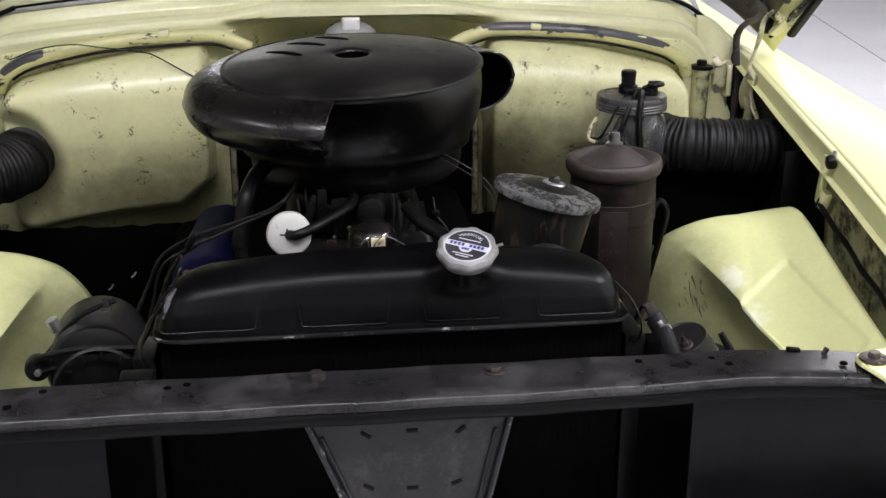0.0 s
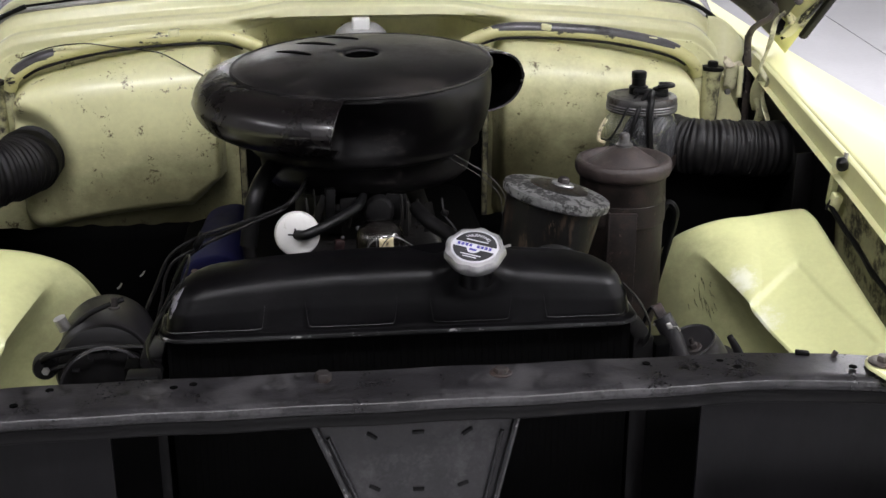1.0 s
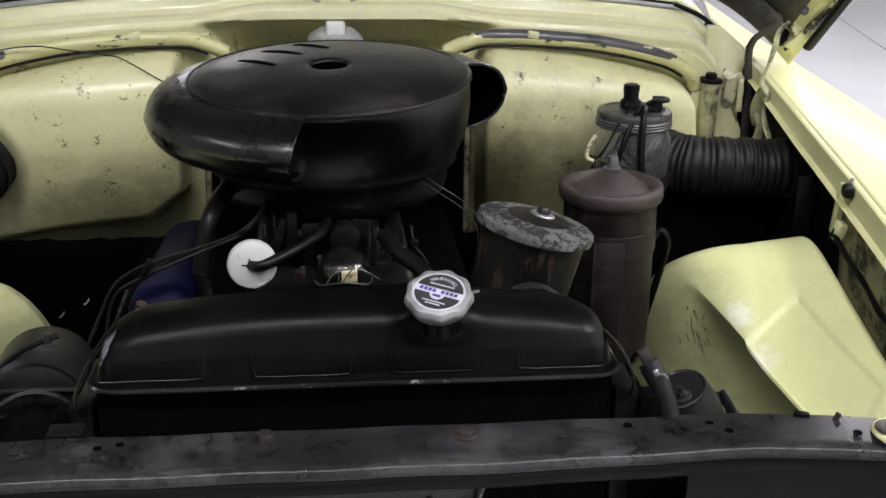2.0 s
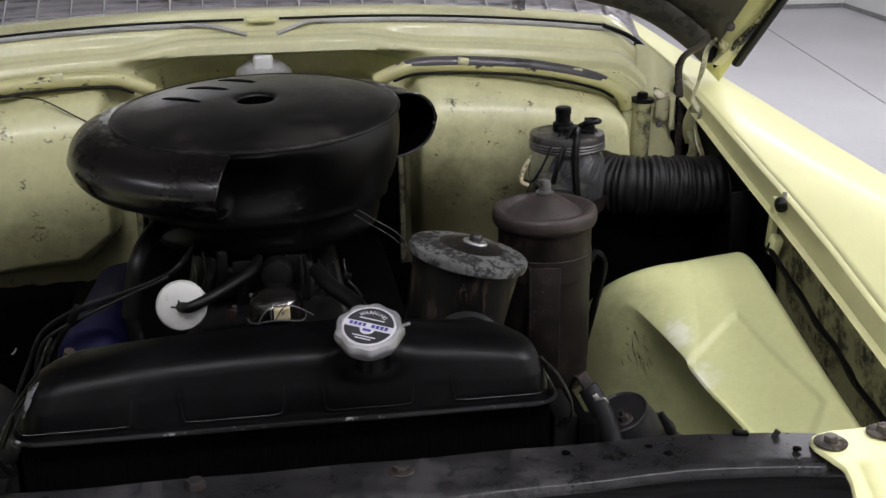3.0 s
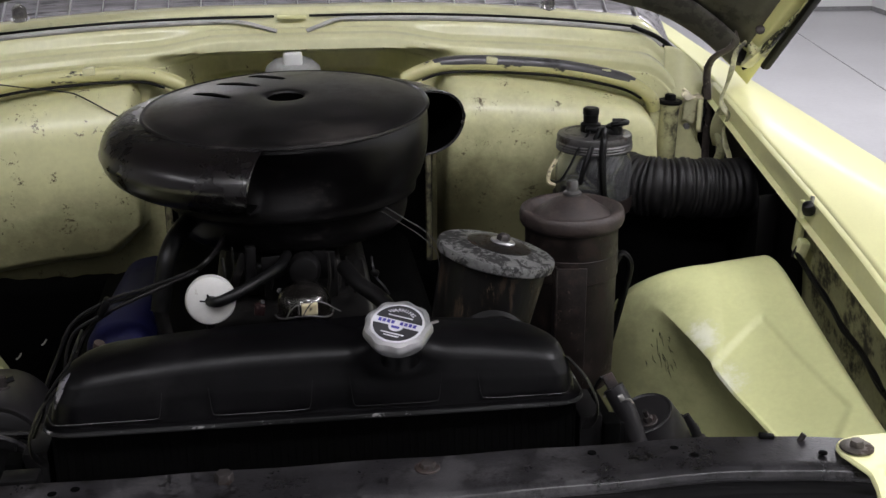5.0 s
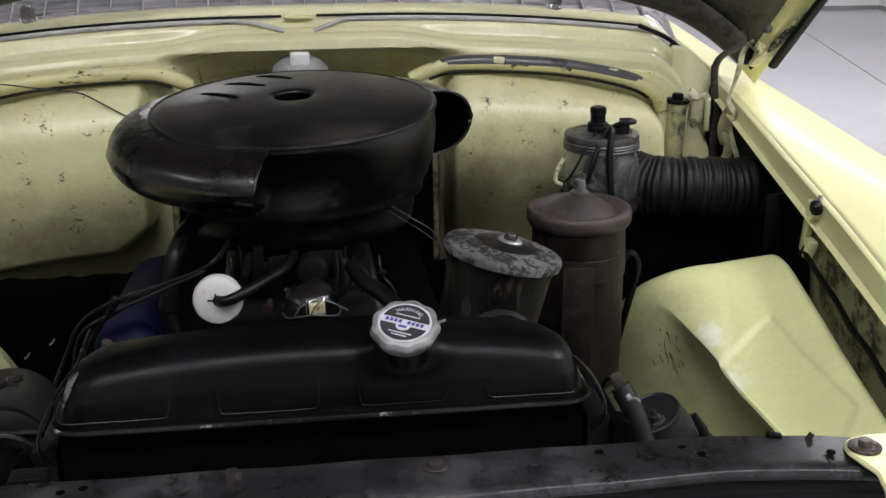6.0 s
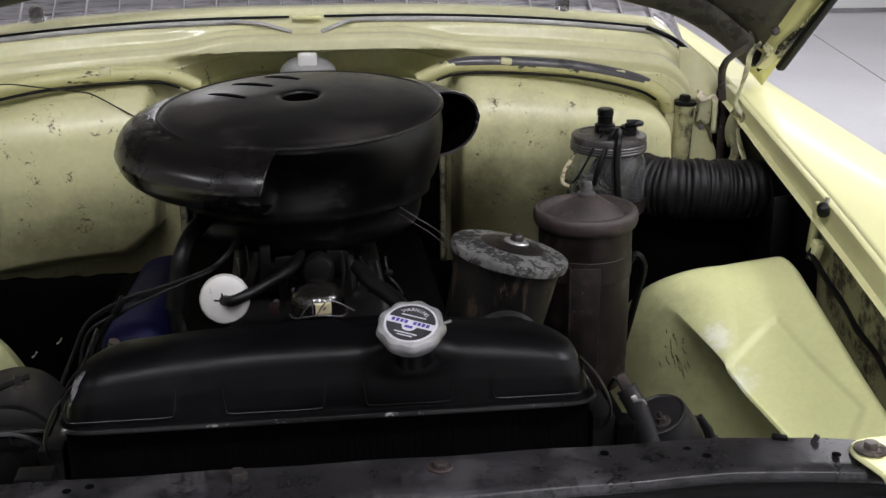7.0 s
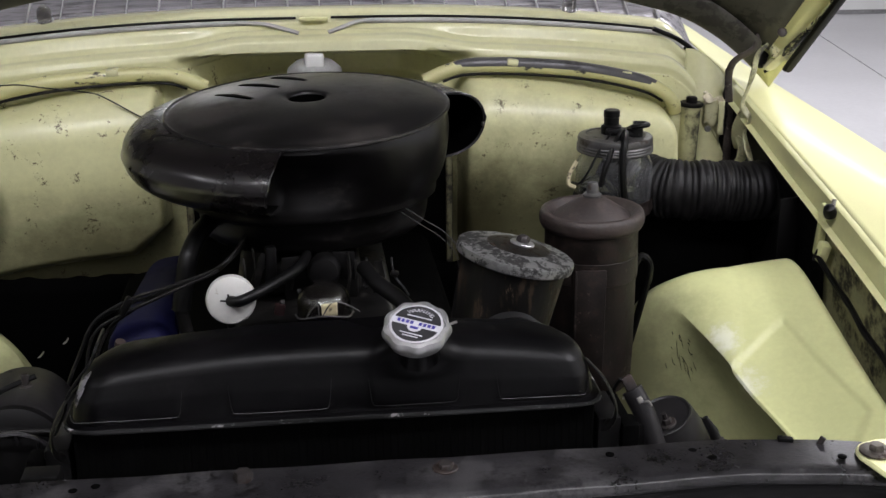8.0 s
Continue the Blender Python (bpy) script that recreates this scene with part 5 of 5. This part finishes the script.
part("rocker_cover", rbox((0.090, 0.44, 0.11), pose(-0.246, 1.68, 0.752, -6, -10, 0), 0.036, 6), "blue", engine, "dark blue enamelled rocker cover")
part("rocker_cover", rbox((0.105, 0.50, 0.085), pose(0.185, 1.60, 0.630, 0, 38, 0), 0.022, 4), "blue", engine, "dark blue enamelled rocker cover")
part("cylinder_head", rbox((0.085, 0.50, 0.15), pose(-0.265, 1.64, 0.690, 0, -14, 0), 0.012, 3), "core", engine, "near-black cylinder head")
for s in (-1, 1):
    part("exhaust_manifold", tube([(-0.02 + s * 0.28, 1.38, 0.66), (-0.02 + s * 0.30, 1.5, 0.665), (-0.02 + s * 0.30, 1.7, 0.66), (-0.02 + s * 0.28, 1.86, 0.62)], 0.028, 10, 5), "dark", engine, "grimy cast manifold")
part("coil_boot", tube([(-0.272, 1.405, 0.800), (-0.267, 1.402, 0.828), (-0.264, 1.400, 0.839)], 0.0070, 10, 3), "tan", engine, "tan brown insulator boot")
part("intake_manifold", rbox((0.22, 0.44, 0.05), pose(-0.02, 1.62, 0.815), 0.015, 3), "carb", engine, "oily cast intake manifold")
part("front_cover", rbox((0.26, 0.09, 0.26), pose(-0.02, 1.335, 0.70), 0.03, 3), "blue", engine, "dark blue timing cover")
part("crank_pulley", revolve([(0.06, 0), (0.075, 0.005), (0.068, 0.014), (0.075, 0.023), (0.06, 0.028)], pose(-0.02, 1.285, 0.62, 90), 32), "dark", engine, "black pulley")
carb = thing("carburettor", (-0.02, 1.60, 0.84), "oily cast carburettor below the air cleaner", "carburettor")
part("bowl", rbox((0.13, 0.15, 0.05), pose(-0.02, 1.60, 0.865), 0.010, 3), "carb", carb, "cast float bowl")
part("horn", revolve([(0.052, 0.885), (0.052, 0.91), (0.060, 0.915), (0.060, 0.925)], pose(-0.02, 1.62, 0), 28), "carb", carb)
part("flange", rbox((0.10, 0.012, 0.055), pose(-0.01, 1.515, 0.868), 0.004), "carb", carb)
for x, y, z0, z1, r in ((-0.1005, 1.50, 0.855, 0.922, 0.0016), (-0.112, 1.47, 0.880, 0.918, 0.0020), (0.0245, 1.48, 0.860, 0.916, 0.0024), (0.048, 1.47, 0.868, 0.912, 0.0016), (-0.050, 1.47, 0.872, 0.905, 0.0016)):
    part("link_rod", tube([(x, y, z0), (x + 0.003, y - 0.004, (z0 + z1) / 2), (x + 0.001, y, z1)], r, 6, 4), "carb", carb, "thin linkage rod")
part("choke_post", rbox((0.015, 0.012, 0.060), pose(-0.0765, 1.50, 0.893, 0, 2, 8), 0.003), "dark", carb, "cast post of the choke linkage")
part("choke_housing", revolve([(0.012, -0.020), (0.021, -0.018), (0.022, 0.008), (0.018, 0.014), (0.008, 0.016)], pose(-0.006, 1.478, 0.894, 84, 0, -6), 24), "dark", carb, "round cast choke housing")
part("accelerator_lever", plate([(-0.006, -0.022), (0.005, -0.022), (0.010, 0.000), (0.006, 0.022), (-0.004, 0.022), (-0.003, 0.0)], 0.003, pose(0.062, 1.455, 0.890, 90, 0, 14)), "carb", carb, "small pressed lever")
part("red_cap", rbox((0.014, 0.010, 0.016), pose(-0.0655, 1.425, 0.862, 0, 8, 0), 0.003), "red_part", carb, "dark red plastic cap")
for x, y, z in ((-0.062, 1.415, 0.876), (-0.040, 1.43, 0.884), (0.046, 1.44, 0.884)):
    hex_bolt("screw", (x, y, z), 0.0035, 0.006, carb, "plate", (70, 0, 10))
part("throttle_arm", rbox((0.012, 0.006, 0.05), pose(-0.092, 1.50, 0.89, 0, 20, 0), 0.002), "carb", carb)
part("tab_bracket", rbox((0.035, 0.004, 0.032), pose(-0.045, 1.49, 0.895, 0, 0, 12), 0.002), "dark", carb)
part("tab_bracket", rbox((0.030, 0.004, 0.040), pose(0.020, 1.49, 0.895, 0, 0, -10), 0.002), "dark", carb)

fuel = thing("fuel_filter", (-0.124, 1.38, 0.86), "round white plastic fuel filter on a black hose", "fuel filter")
FD = look((-0.1235, 1.385, 0.8945), (-0.09, 0.0, 1.22)) @ pose(0, 0, 0, 180)
part("disc", revolve([(0.020, -0.014), (0.029, -0.010), (0.0310, -0.004), (0.0310, 0.001), (0.0295, 0.003), (0.0265, 0.0030), (0.0255, 0.0022), (0.019, 0.0028), (0.0180, 0.0045), (0.010, 0.0055), (0.007, 0.0060)], FD @ Matrix.Diagonal((1, 1, -1, 1)), 44), "white", fuel, "white plastic disc", 25)
part("hose", tube([(-0.124, 1.374, 0.8965), (-0.112, 1.362, 0.900), (-0.090, 1.372, 0.906), (-0.060, 1.405, 0.911), (-0.038, 1.440, 0.913), (-0.028, 1.50, 0.908)], 0.0068, 12, 6), "rubber", fuel, "black fuel hose")
for a in (100, 170, 240):
    part("barb", tube([(-0.124, 1.372, 0.8965), (-0.124 + 0.012 * math.cos(radians(a)), 1.371, 0.8965 + 0.010 * math.sin(radians(a)))], 0.0012, 6, 1), "rubber", fuel)
part("outlet", tube([(-0.124, 1.395, 0.890), (-0.126, 1.42, 0.880), (-0.13, 1.44, 0.85), (-0.125, 1.45, 0.80)], 0.006, 8, 5), "rubber", fuel, "black hose")

bowl = thing("sediment_bowl", (-0.006, 1.41, 0.83), "clear glass fuel bowl with a paper tag and wire bail", "sediment bowl")
B = pose(-0.009, 1.412, 0.861, 8, 0, 0) @ Matrix.Diagonal((0.86, 0.92, 0.80, 1))
part("bowl", revolve([(0.030, -0.032), (0.035, -0.028), (0.036, 0.0), (0.0355, 0.020), (0.032, 0.031), (0.024, 0.039), (0.012, 0.043), (0.003, 0.044)], B, 32), "dome", bowl, "oily dome")
gc = part("glass", revolve([(0.0395, -0.030), (0.0400, 0.0), (0.0395, 0.020), (0.036, 0.034), (0.026, 0.043), (0.012, 0.0475), (0.0015, 0.0487), (0.0015, 0.0472), (0.012, 0.046), (0.025, 0.0415), (0.0345, 0.033), (0.0378, 0.020), (0.0380, -0.030)], B, 32, (False, False)), "clear", bowl, "clear cover")
gc.visible_shadow = False
part("tag", grid(lambda u, v: B @ Vector(((0.0425 - 0.001 * v) * math.cos(radians(-96 + 32 * u)), (0.0425 - 0.001 * v) * math.sin(radians(-96 + 32 * u)), 0.018 + 0.023 * v)), 8, 4), "kraft", bowl, "yellowed paper tag", 60, 0.0006)
part("bail", tube([B @ Vector((0.043 * math.cos(radians(a)), 0.043 * math.sin(radians(a)), 0.002 + 0.018 * max(0.0, math.sin(radians(-a))) ** 3)) for a in range(-170, 1, 17)], 0.0012, 6, 3), "jar_lid", bowl, "bright wire bail")
part("bail", tube([B @ Vector((-0.030, -0.032, 0.0)), B @ Vector((-0.036, -0.030, -0.02)), B @ Vector((-0.048, -0.028, -0.034))], 0.002, 6, 3), "steel", bowl)

part("bail", tube([(-0.033, 1.372, 0.868), (-0.026, 1.370, 0.880), (-0.0176, 1.370, 0.8865), (-0.016, 1.369, 0.874)], 0.0009, 6, 4), "jar_lid", bowl, "bent wire end")
part("bail", tube([(-0.012, 1.368, 0.872), (-0.004, 1.366, 0.886), (0.004, 1.366, 0.892), (0.018, 1.368, 0.887), (0.035, 1.374, 0.874)], 0.0009, 6, 5), "jar_lid", bowl, "bright wire bail")
control = thing("throttle_cable", (0.08, 1.42, 0.88), "thin dull steel control cable beside the carburettor", "cable")
part("sheath", tube([(0.0790, 1.425, 0.926), (0.0796, 1.415, 0.917), (0.0837, 1.415, 0.9014), (0.092, 1.41, 0.892), (0.0994, 1.41, 0.879)], 0.0014, 6, 6), "plate", control)
part("clamp", rbox((0.010, 0.008, 0.008), pose(0.082, 1.414, 0.908, 0, 20, 0), 0.002), "carb", control)

hose = thing("radiator_hose", (0.08, 1.38, 0.84), "glossy black radiator hose elbow", "hose")
part("elbow", tube([(0.045, 1.45, 0.905), (0.060, 1.41, 0.897), (0.085, 1.375, 0.887), (0.105, 1.33, 0.872), (0.11, 1.27, 0.862), (0.10, 1.20, 0.87)], 0.0105, 14, 6), "dark", hose)

pulley = thing("pump_pulley", (0.205, 1.25, 0.82), "black belt pulley behind the radiator", "pulley")
part("rim", revolve([(0.030, 0.0), (0.046, 0.002), (0.050, 0.006), (0.044, 0.012), (0.050, 0.018), (0.046, 0.022), (0.03, 0.022)], pose(0.205, 1.262, 0.858, 78, 0, 4), 40), "dark", pulley, "black grooved rim")
part("hub", revolve([(0.034, 0.020), (0.032, 0.026), (0.014, 0.030), (0.012, 0.036)], pose(0.205, 1.262, 0.858, 78, 0, 4), 30), "dark", pulley, "dull black hub")
part("shaft", tube([(0.205, 1.26, 0.868), (0.208, 1.36, 0.85)], 0.014, 10, 1), "dark", pulley)

wires = thing("spark_plug_wires", (-0.25, 1.45, 0.80), "bundle of black spark plug wires over the rocker cover", "ignition wires")
for run in ([(-0.125, 0.927), (-0.151, 0.909), (-0.207, 0.890), (-0.250, 0.878), (-0.293, 0.856), (-0.312, 0.834), (-0.324, 0.806), (-0.344, 0.760), (-0.354, 0.70)],
            [(-0.128, 0.921), (-0.154, 0.902), (-0.208, 0.883), (-0.256, 0.869), (-0.302, 0.846), (-0.316, 0.823), (-0.330, 0.794), (-0.347, 0.755), (-0.358, 0.70)],
            [(-0.134, 0.917), (-0.168, 0.895), (-0.219, 0.879), (-0.257, 0.856), (-0.284, 0.837), (-0.300, 0.810), (-0.309, 0.785), (-0.330, 0.740), (-0.345, 0.70)],
            [(-0.140, 0.911), (-0.180, 0.893), (-0.230, 0.872), (-0.272, 0.853), (-0.300, 0.836), (-0.313, 0.812), (-0.320, 0.780), (-0.334, 0.735), (-0.350, 0.70)]):
    depth = 1.450 + 0.004 * (len(wires.children) % 3)
    part("wire", tube([(-0.105, 1.56, run[0][1] + 0.002)] + [(x, depth, z) for x, z in run], 0.0022, 8, 6), "duct", wires, "black rubber ignition wire")
part("wire", tube([(-0.300, 1.44, 0.812), (-0.262, 1.28, 0.905), (-0.2459, 1.15, 0.9440), (-0.2518, 1.13, 0.9300), (-0.2650, 1.128, 0.9135), (-0.2775, 1.126, 0.8950), (-0.2825, 1.128, 0.8770), (-0.300, 1.15, 0.84)], 0.0016, 6, 6), "rubber", wires, "thin black wire round the tank end")
part("separator", rbox((0.010, 0.018, 0.024), pose(-0.262, 1.453, 0.866, 0, 30, 0), 0.003), "rubber", wires)

vent = thing("breather_hose", (-0.19, 1.52, 0.78), "black breather hose with a pale steel pipe end", "hose")
part("hose", tube([(-0.150, 1.60, 0.94), (-0.168, 1.54, 0.935), (-0.182, 1.50, 0.915), (-0.190, 1.49, 0.88), (-0.196, 1.48, 0.845)], 0.0125, 12, 6), "rubber", vent, "black rubber hose")
part("pipe", tube([(-0.196, 1.48, 0.85), (-0.192, 1.48, 0.82), (-0.184, 1.48, 0.78)], 0.0095, 12, 4), "carb", vent, "dull steel pipe")

lead = thing("choke_cable", (-0.4, 1.965, 1.0), "thin black cable hanging along the firewall", "cable")
part("cable", tube([(-0.60, 1.990, 1.030), (-0.55, 1.988, 1.048), (-0.49, 1.985, 1.055), (-0.437, 1.975, 1.050), (-0.375, 1.968, 1.043), (-0.349, 1.965, 1.036), (-0.298, 1.955, 1.008), (-0.25, 1.94, 0.985), (-0.20, 1.90, 0.97)], 0.0012, 6, 6), "rubber", lead)
clips = thing("steel_fuel_lines", (0.15, 1.46, 0.9), "pair of thin dull steel lines beside the air cleaner", "fuel line")
part("line", tube([(0.105, 1.50, 0.968), (0.125, 1.46, 0.964), (0.151, 1.455, 0.947), (0.172, 1.455, 0.920), (0.178, 1.46, 0.88)], 0.0008, 6, 6), "jar_lid", clips)
part("line", tube([(0.100, 1.50, 0.962), (0.121, 1.458, 0.958), (0.145, 1.452, 0.942), (0.166, 1.452, 0.918), (0.172, 1.46, 0.88)], 0.0006, 6, 6), "jar_lid", clips)

# ---- generator ----
gen = thing("generator", (-0.385, 1.36, 0.69), "dull black generator with a curved adjusting bracket", "generator")
G = pose(-0.374, 1.262, 0.760, -97, 0, 6)
part("case", revolve([(0.046, 0.0), (0.058, 0.004), (0.0625, 0.012), (0.0625, 0.150), (0.058, 0.162), (0.03, 0.166)], G, 44), "gen", gen, "dull black case", 40)
part("end_plate", revolve([(0.020, -0.010), (0.046, -0.008), (0.058, -0.002), (0.060, 0.006)], G, 44), "dark", gen, "black end plate")
part("fan", revolve([(0.018, -0.034), (0.056, -0.030), (0.058, -0.024), (0.020, -0.022)], G @ pose(0.004, 0.012, 0), 40), "dark", gen, "black fan disc")
for k in range(12):
    a = radians(30 * k + 8)
    part("fan_vane", rbox((0.0014, 0.009, 0.013), G @ pose(0.004 + 0.045 * math.cos(a), 0.012 + 0.045 * math.sin(a), -0.040, 0, 0, math.degrees(a) + 60), 0.0005, 1), "pad_edge", gen)
part("fan_ring", revolve([(0.0545, -0.051), (0.0575, -0.050), (0.0575, -0.046), (0.0545, -0.045)], G @ pose(0.004, 0.012, 0), 44, (False, False)), "support", gen, "thin fan rim")
part("adjust_bracket", tube([(-0.452, 1.262, 0.772), (-0.438, 1.246, 0.790), (-0.400, 1.238, 0.801), (-0.360, 1.238, 0.802), (-0.322, 1.246, 0.796), (-0.295, 1.25, 0.790)], 0.0060, 8, 6, 0.7), "dark", gen, "black curved bracket")
part("adjust_bracket", tube([(-0.445, 1.256, 0.765), (-0.420, 1.244, 0.776), (-0.385, 1.238, 0.784), (-0.350, 1.240, 0.785)], 0.0050, 8, 6, 0.7), "dark", gen)
part("pivot_lug", revolve([(0.014, -0.014), (0.016, -0.010), (0.016, 0.010), (0.014, 0.014)], pose(-0.447, 1.262, 0.770, 80, 0, 10), 18), "dark", gen)
hex_bolt("bolt", (-0.443, 1.246, 0.770), 0.005, 0.006, gen, "steel", (80, 0, 0))
hex_bolt("terminal", (-0.362, 1.305, 0.829), 0.005, 0.014, gen, "rusty_bolt", washer=0.008)
part("terminal_stud", tube([(-0.430, 1.32, 0.795), (-0.436, 1.318, 0.812)], 0.0085, 10, 1), "steel", gen, "pale terminal stud")
part("lead", tube([(-0.350, 1.31, 0.838), (-0.366, 1.305, 0.834), (-0.392, 1.300, 0.824), (-0.412, 1.298, 0.808), (-0.430, 1.296, 0.785), (-0.442, 1.29, 0.772)], 0.0036, 8, 6), "rubber", gen, "black braided lead")
for x, z in ((-0.385, 0.783), (-0.351, 0.801)):
    part("plug_clip", tube([(x - 0.004, 1.50, z - 0.003), (x, 1.50, z), (x + 0.003, 1.50, z + 0.005)], 0.0012, 6, 3), "steel", wires, "bright wire clip")
part("mount", rbox((0.05, 0.10, 0.22), pose(-0.335, 1.37, 0.62), 0.01), "dark", gen)

# ---- horn and relay by the radiator ----
horn = thing("horn", (0.395, 1.25, 0.69), "dull black horn drum with terminals beside the radiator", "horn")
H = pose(0.406, 1.246, 0.738, 10, -24, 0)
part("drum", revolve([(0.042, -0.050), (0.042, 0.004), (0.0400, 0.018), (0.0365, 0.034), (0.0345, 0.0375), (0.0345, 0.0405), (0.0325, 0.0415), (0.0300, 0.0400), (0.020, 0.0405), (0.004, 0.0410)], H, 44), "gen", horn, "dull black drum with a rolled rim", 30)
part("flange_ring", revolve([(0.0400, -0.004), (0.0490, -0.004), (0.0505, -0.002), (0.0500, 0.001), (0.0400, 0.002)], pose(0.412, 1.246, 0.744, 4, -4, 0), 44, (False, False)), "support", horn, "wide black mounting flange")
hex_bolt("bolt", tuple(H @ Vector((0.000, -0.016, 0.0400))), 0.0062, 0.009, horn, "rusty_bolt", (10, -24, 0), washer=0.0105)
part("stud", tube([H @ Vector((0.000, -0.016, 0.045)), H @ Vector((0.000, -0.016, 0.058))], 0.0030, 8, 1), "rusty_bolt", horn)
for x, y, h in ((-0.022, 0.004, 0.030), (-0.016, -0.012, 0.026), (-0.012, 0.018, 0.030)):
    part("terminal", revolve([(0.0080, 0.022), (0.0080, 0.024 + h * 0.5), (0.0050, 0.026 + h * 0.6), (0.0045, 0.026 + h), (0.003, 0.028 + h)], H @ pose(x, y, 0), 8), "dark", horn, "black terminal")
part("mount", rbox((0.05, 0.03, 0.12), pose(0.405, 1.27, 0.645), 0.006), "dark", horn)
relay = thing("condenser", (0.35, 1.22, 0.74), "black cylindrical condenser with a steel tip", "condenser")
part("cylinder", tube([(0.349, 1.238, 0.812), (0.362, 1.225, 0.787), (0.374, 1.21, 0.750)], 0.0130, 18, 3), "gen", relay)
part("tip", rbox((0.014, 0.006, 0.020), pose(0.3455, 1.239, 0.820, -20, -24, 10), 0.002), "rusty_bolt", relay, "dull steel terminal tab")
part("tab_end", rbox((0.007, 0.004, 0.008), pose(0.3545, 1.221, 0.806, -20, -24, 10), 0.001), "steel", relay, "bright scraped tab")
part("strap", tube([(0.326, 1.25, 0.79), (0.329, 1.24, 0.815), (0.334, 1.235, 0.828)], 0.0025, 6, 4), "dark", relay)
part("stand", rbox((0.03, 0.03, 0.09), pose(0.362, 1.225, 0.735), 0.004), "dark", relay)
part("clip", tube([(0.338, 1.235, 0.802), (0.342, 1.232, 0.806), (0.345, 1.230, 0.800)], 0.0016, 6, 3), "steel", relay, "bright wire clip")
part("clip", tube([(0.358, 1.220, 0.803), (0.363, 1.216, 0.806), (0.367, 1.214, 0.801)], 0.0016, 6, 3), "steel", relay, "bright wire clip")
stop = thing("hood_stop", (0.40, 1.07, 0.80), "small dark hood stop with a pointed tip", "hood stop")
part("stem", tube([(0.404, 1.074, 0.808), (0.395, 1.079, 0.832), (0.385, 1.084, 0.850)], lambda t: 0.0072 - 0.0035 * t, 10, 4), "dark", stop)
part("nut", revolve([(0.0085, 0), (0.0085, 0.006), (0.0065, 0.008)], pose(0.400, 1.076, 0.820, -10, -30, 0), 6), "rusty_bolt", stop)
part("foot", rbox((0.03, 0.11, 0.006), pose(0.407, 1.055, 0.806), 0.002), "dark", stop)
shield = thing("relay_cover", (-0.27, 1.05, 0.83), "low black cover behind the crossbar", "cover")
part("cover", rbox((0.036, 0.026, 0.044), pose(-0.2925, 1.044, 0.8335), 0.003), "dark", shield)
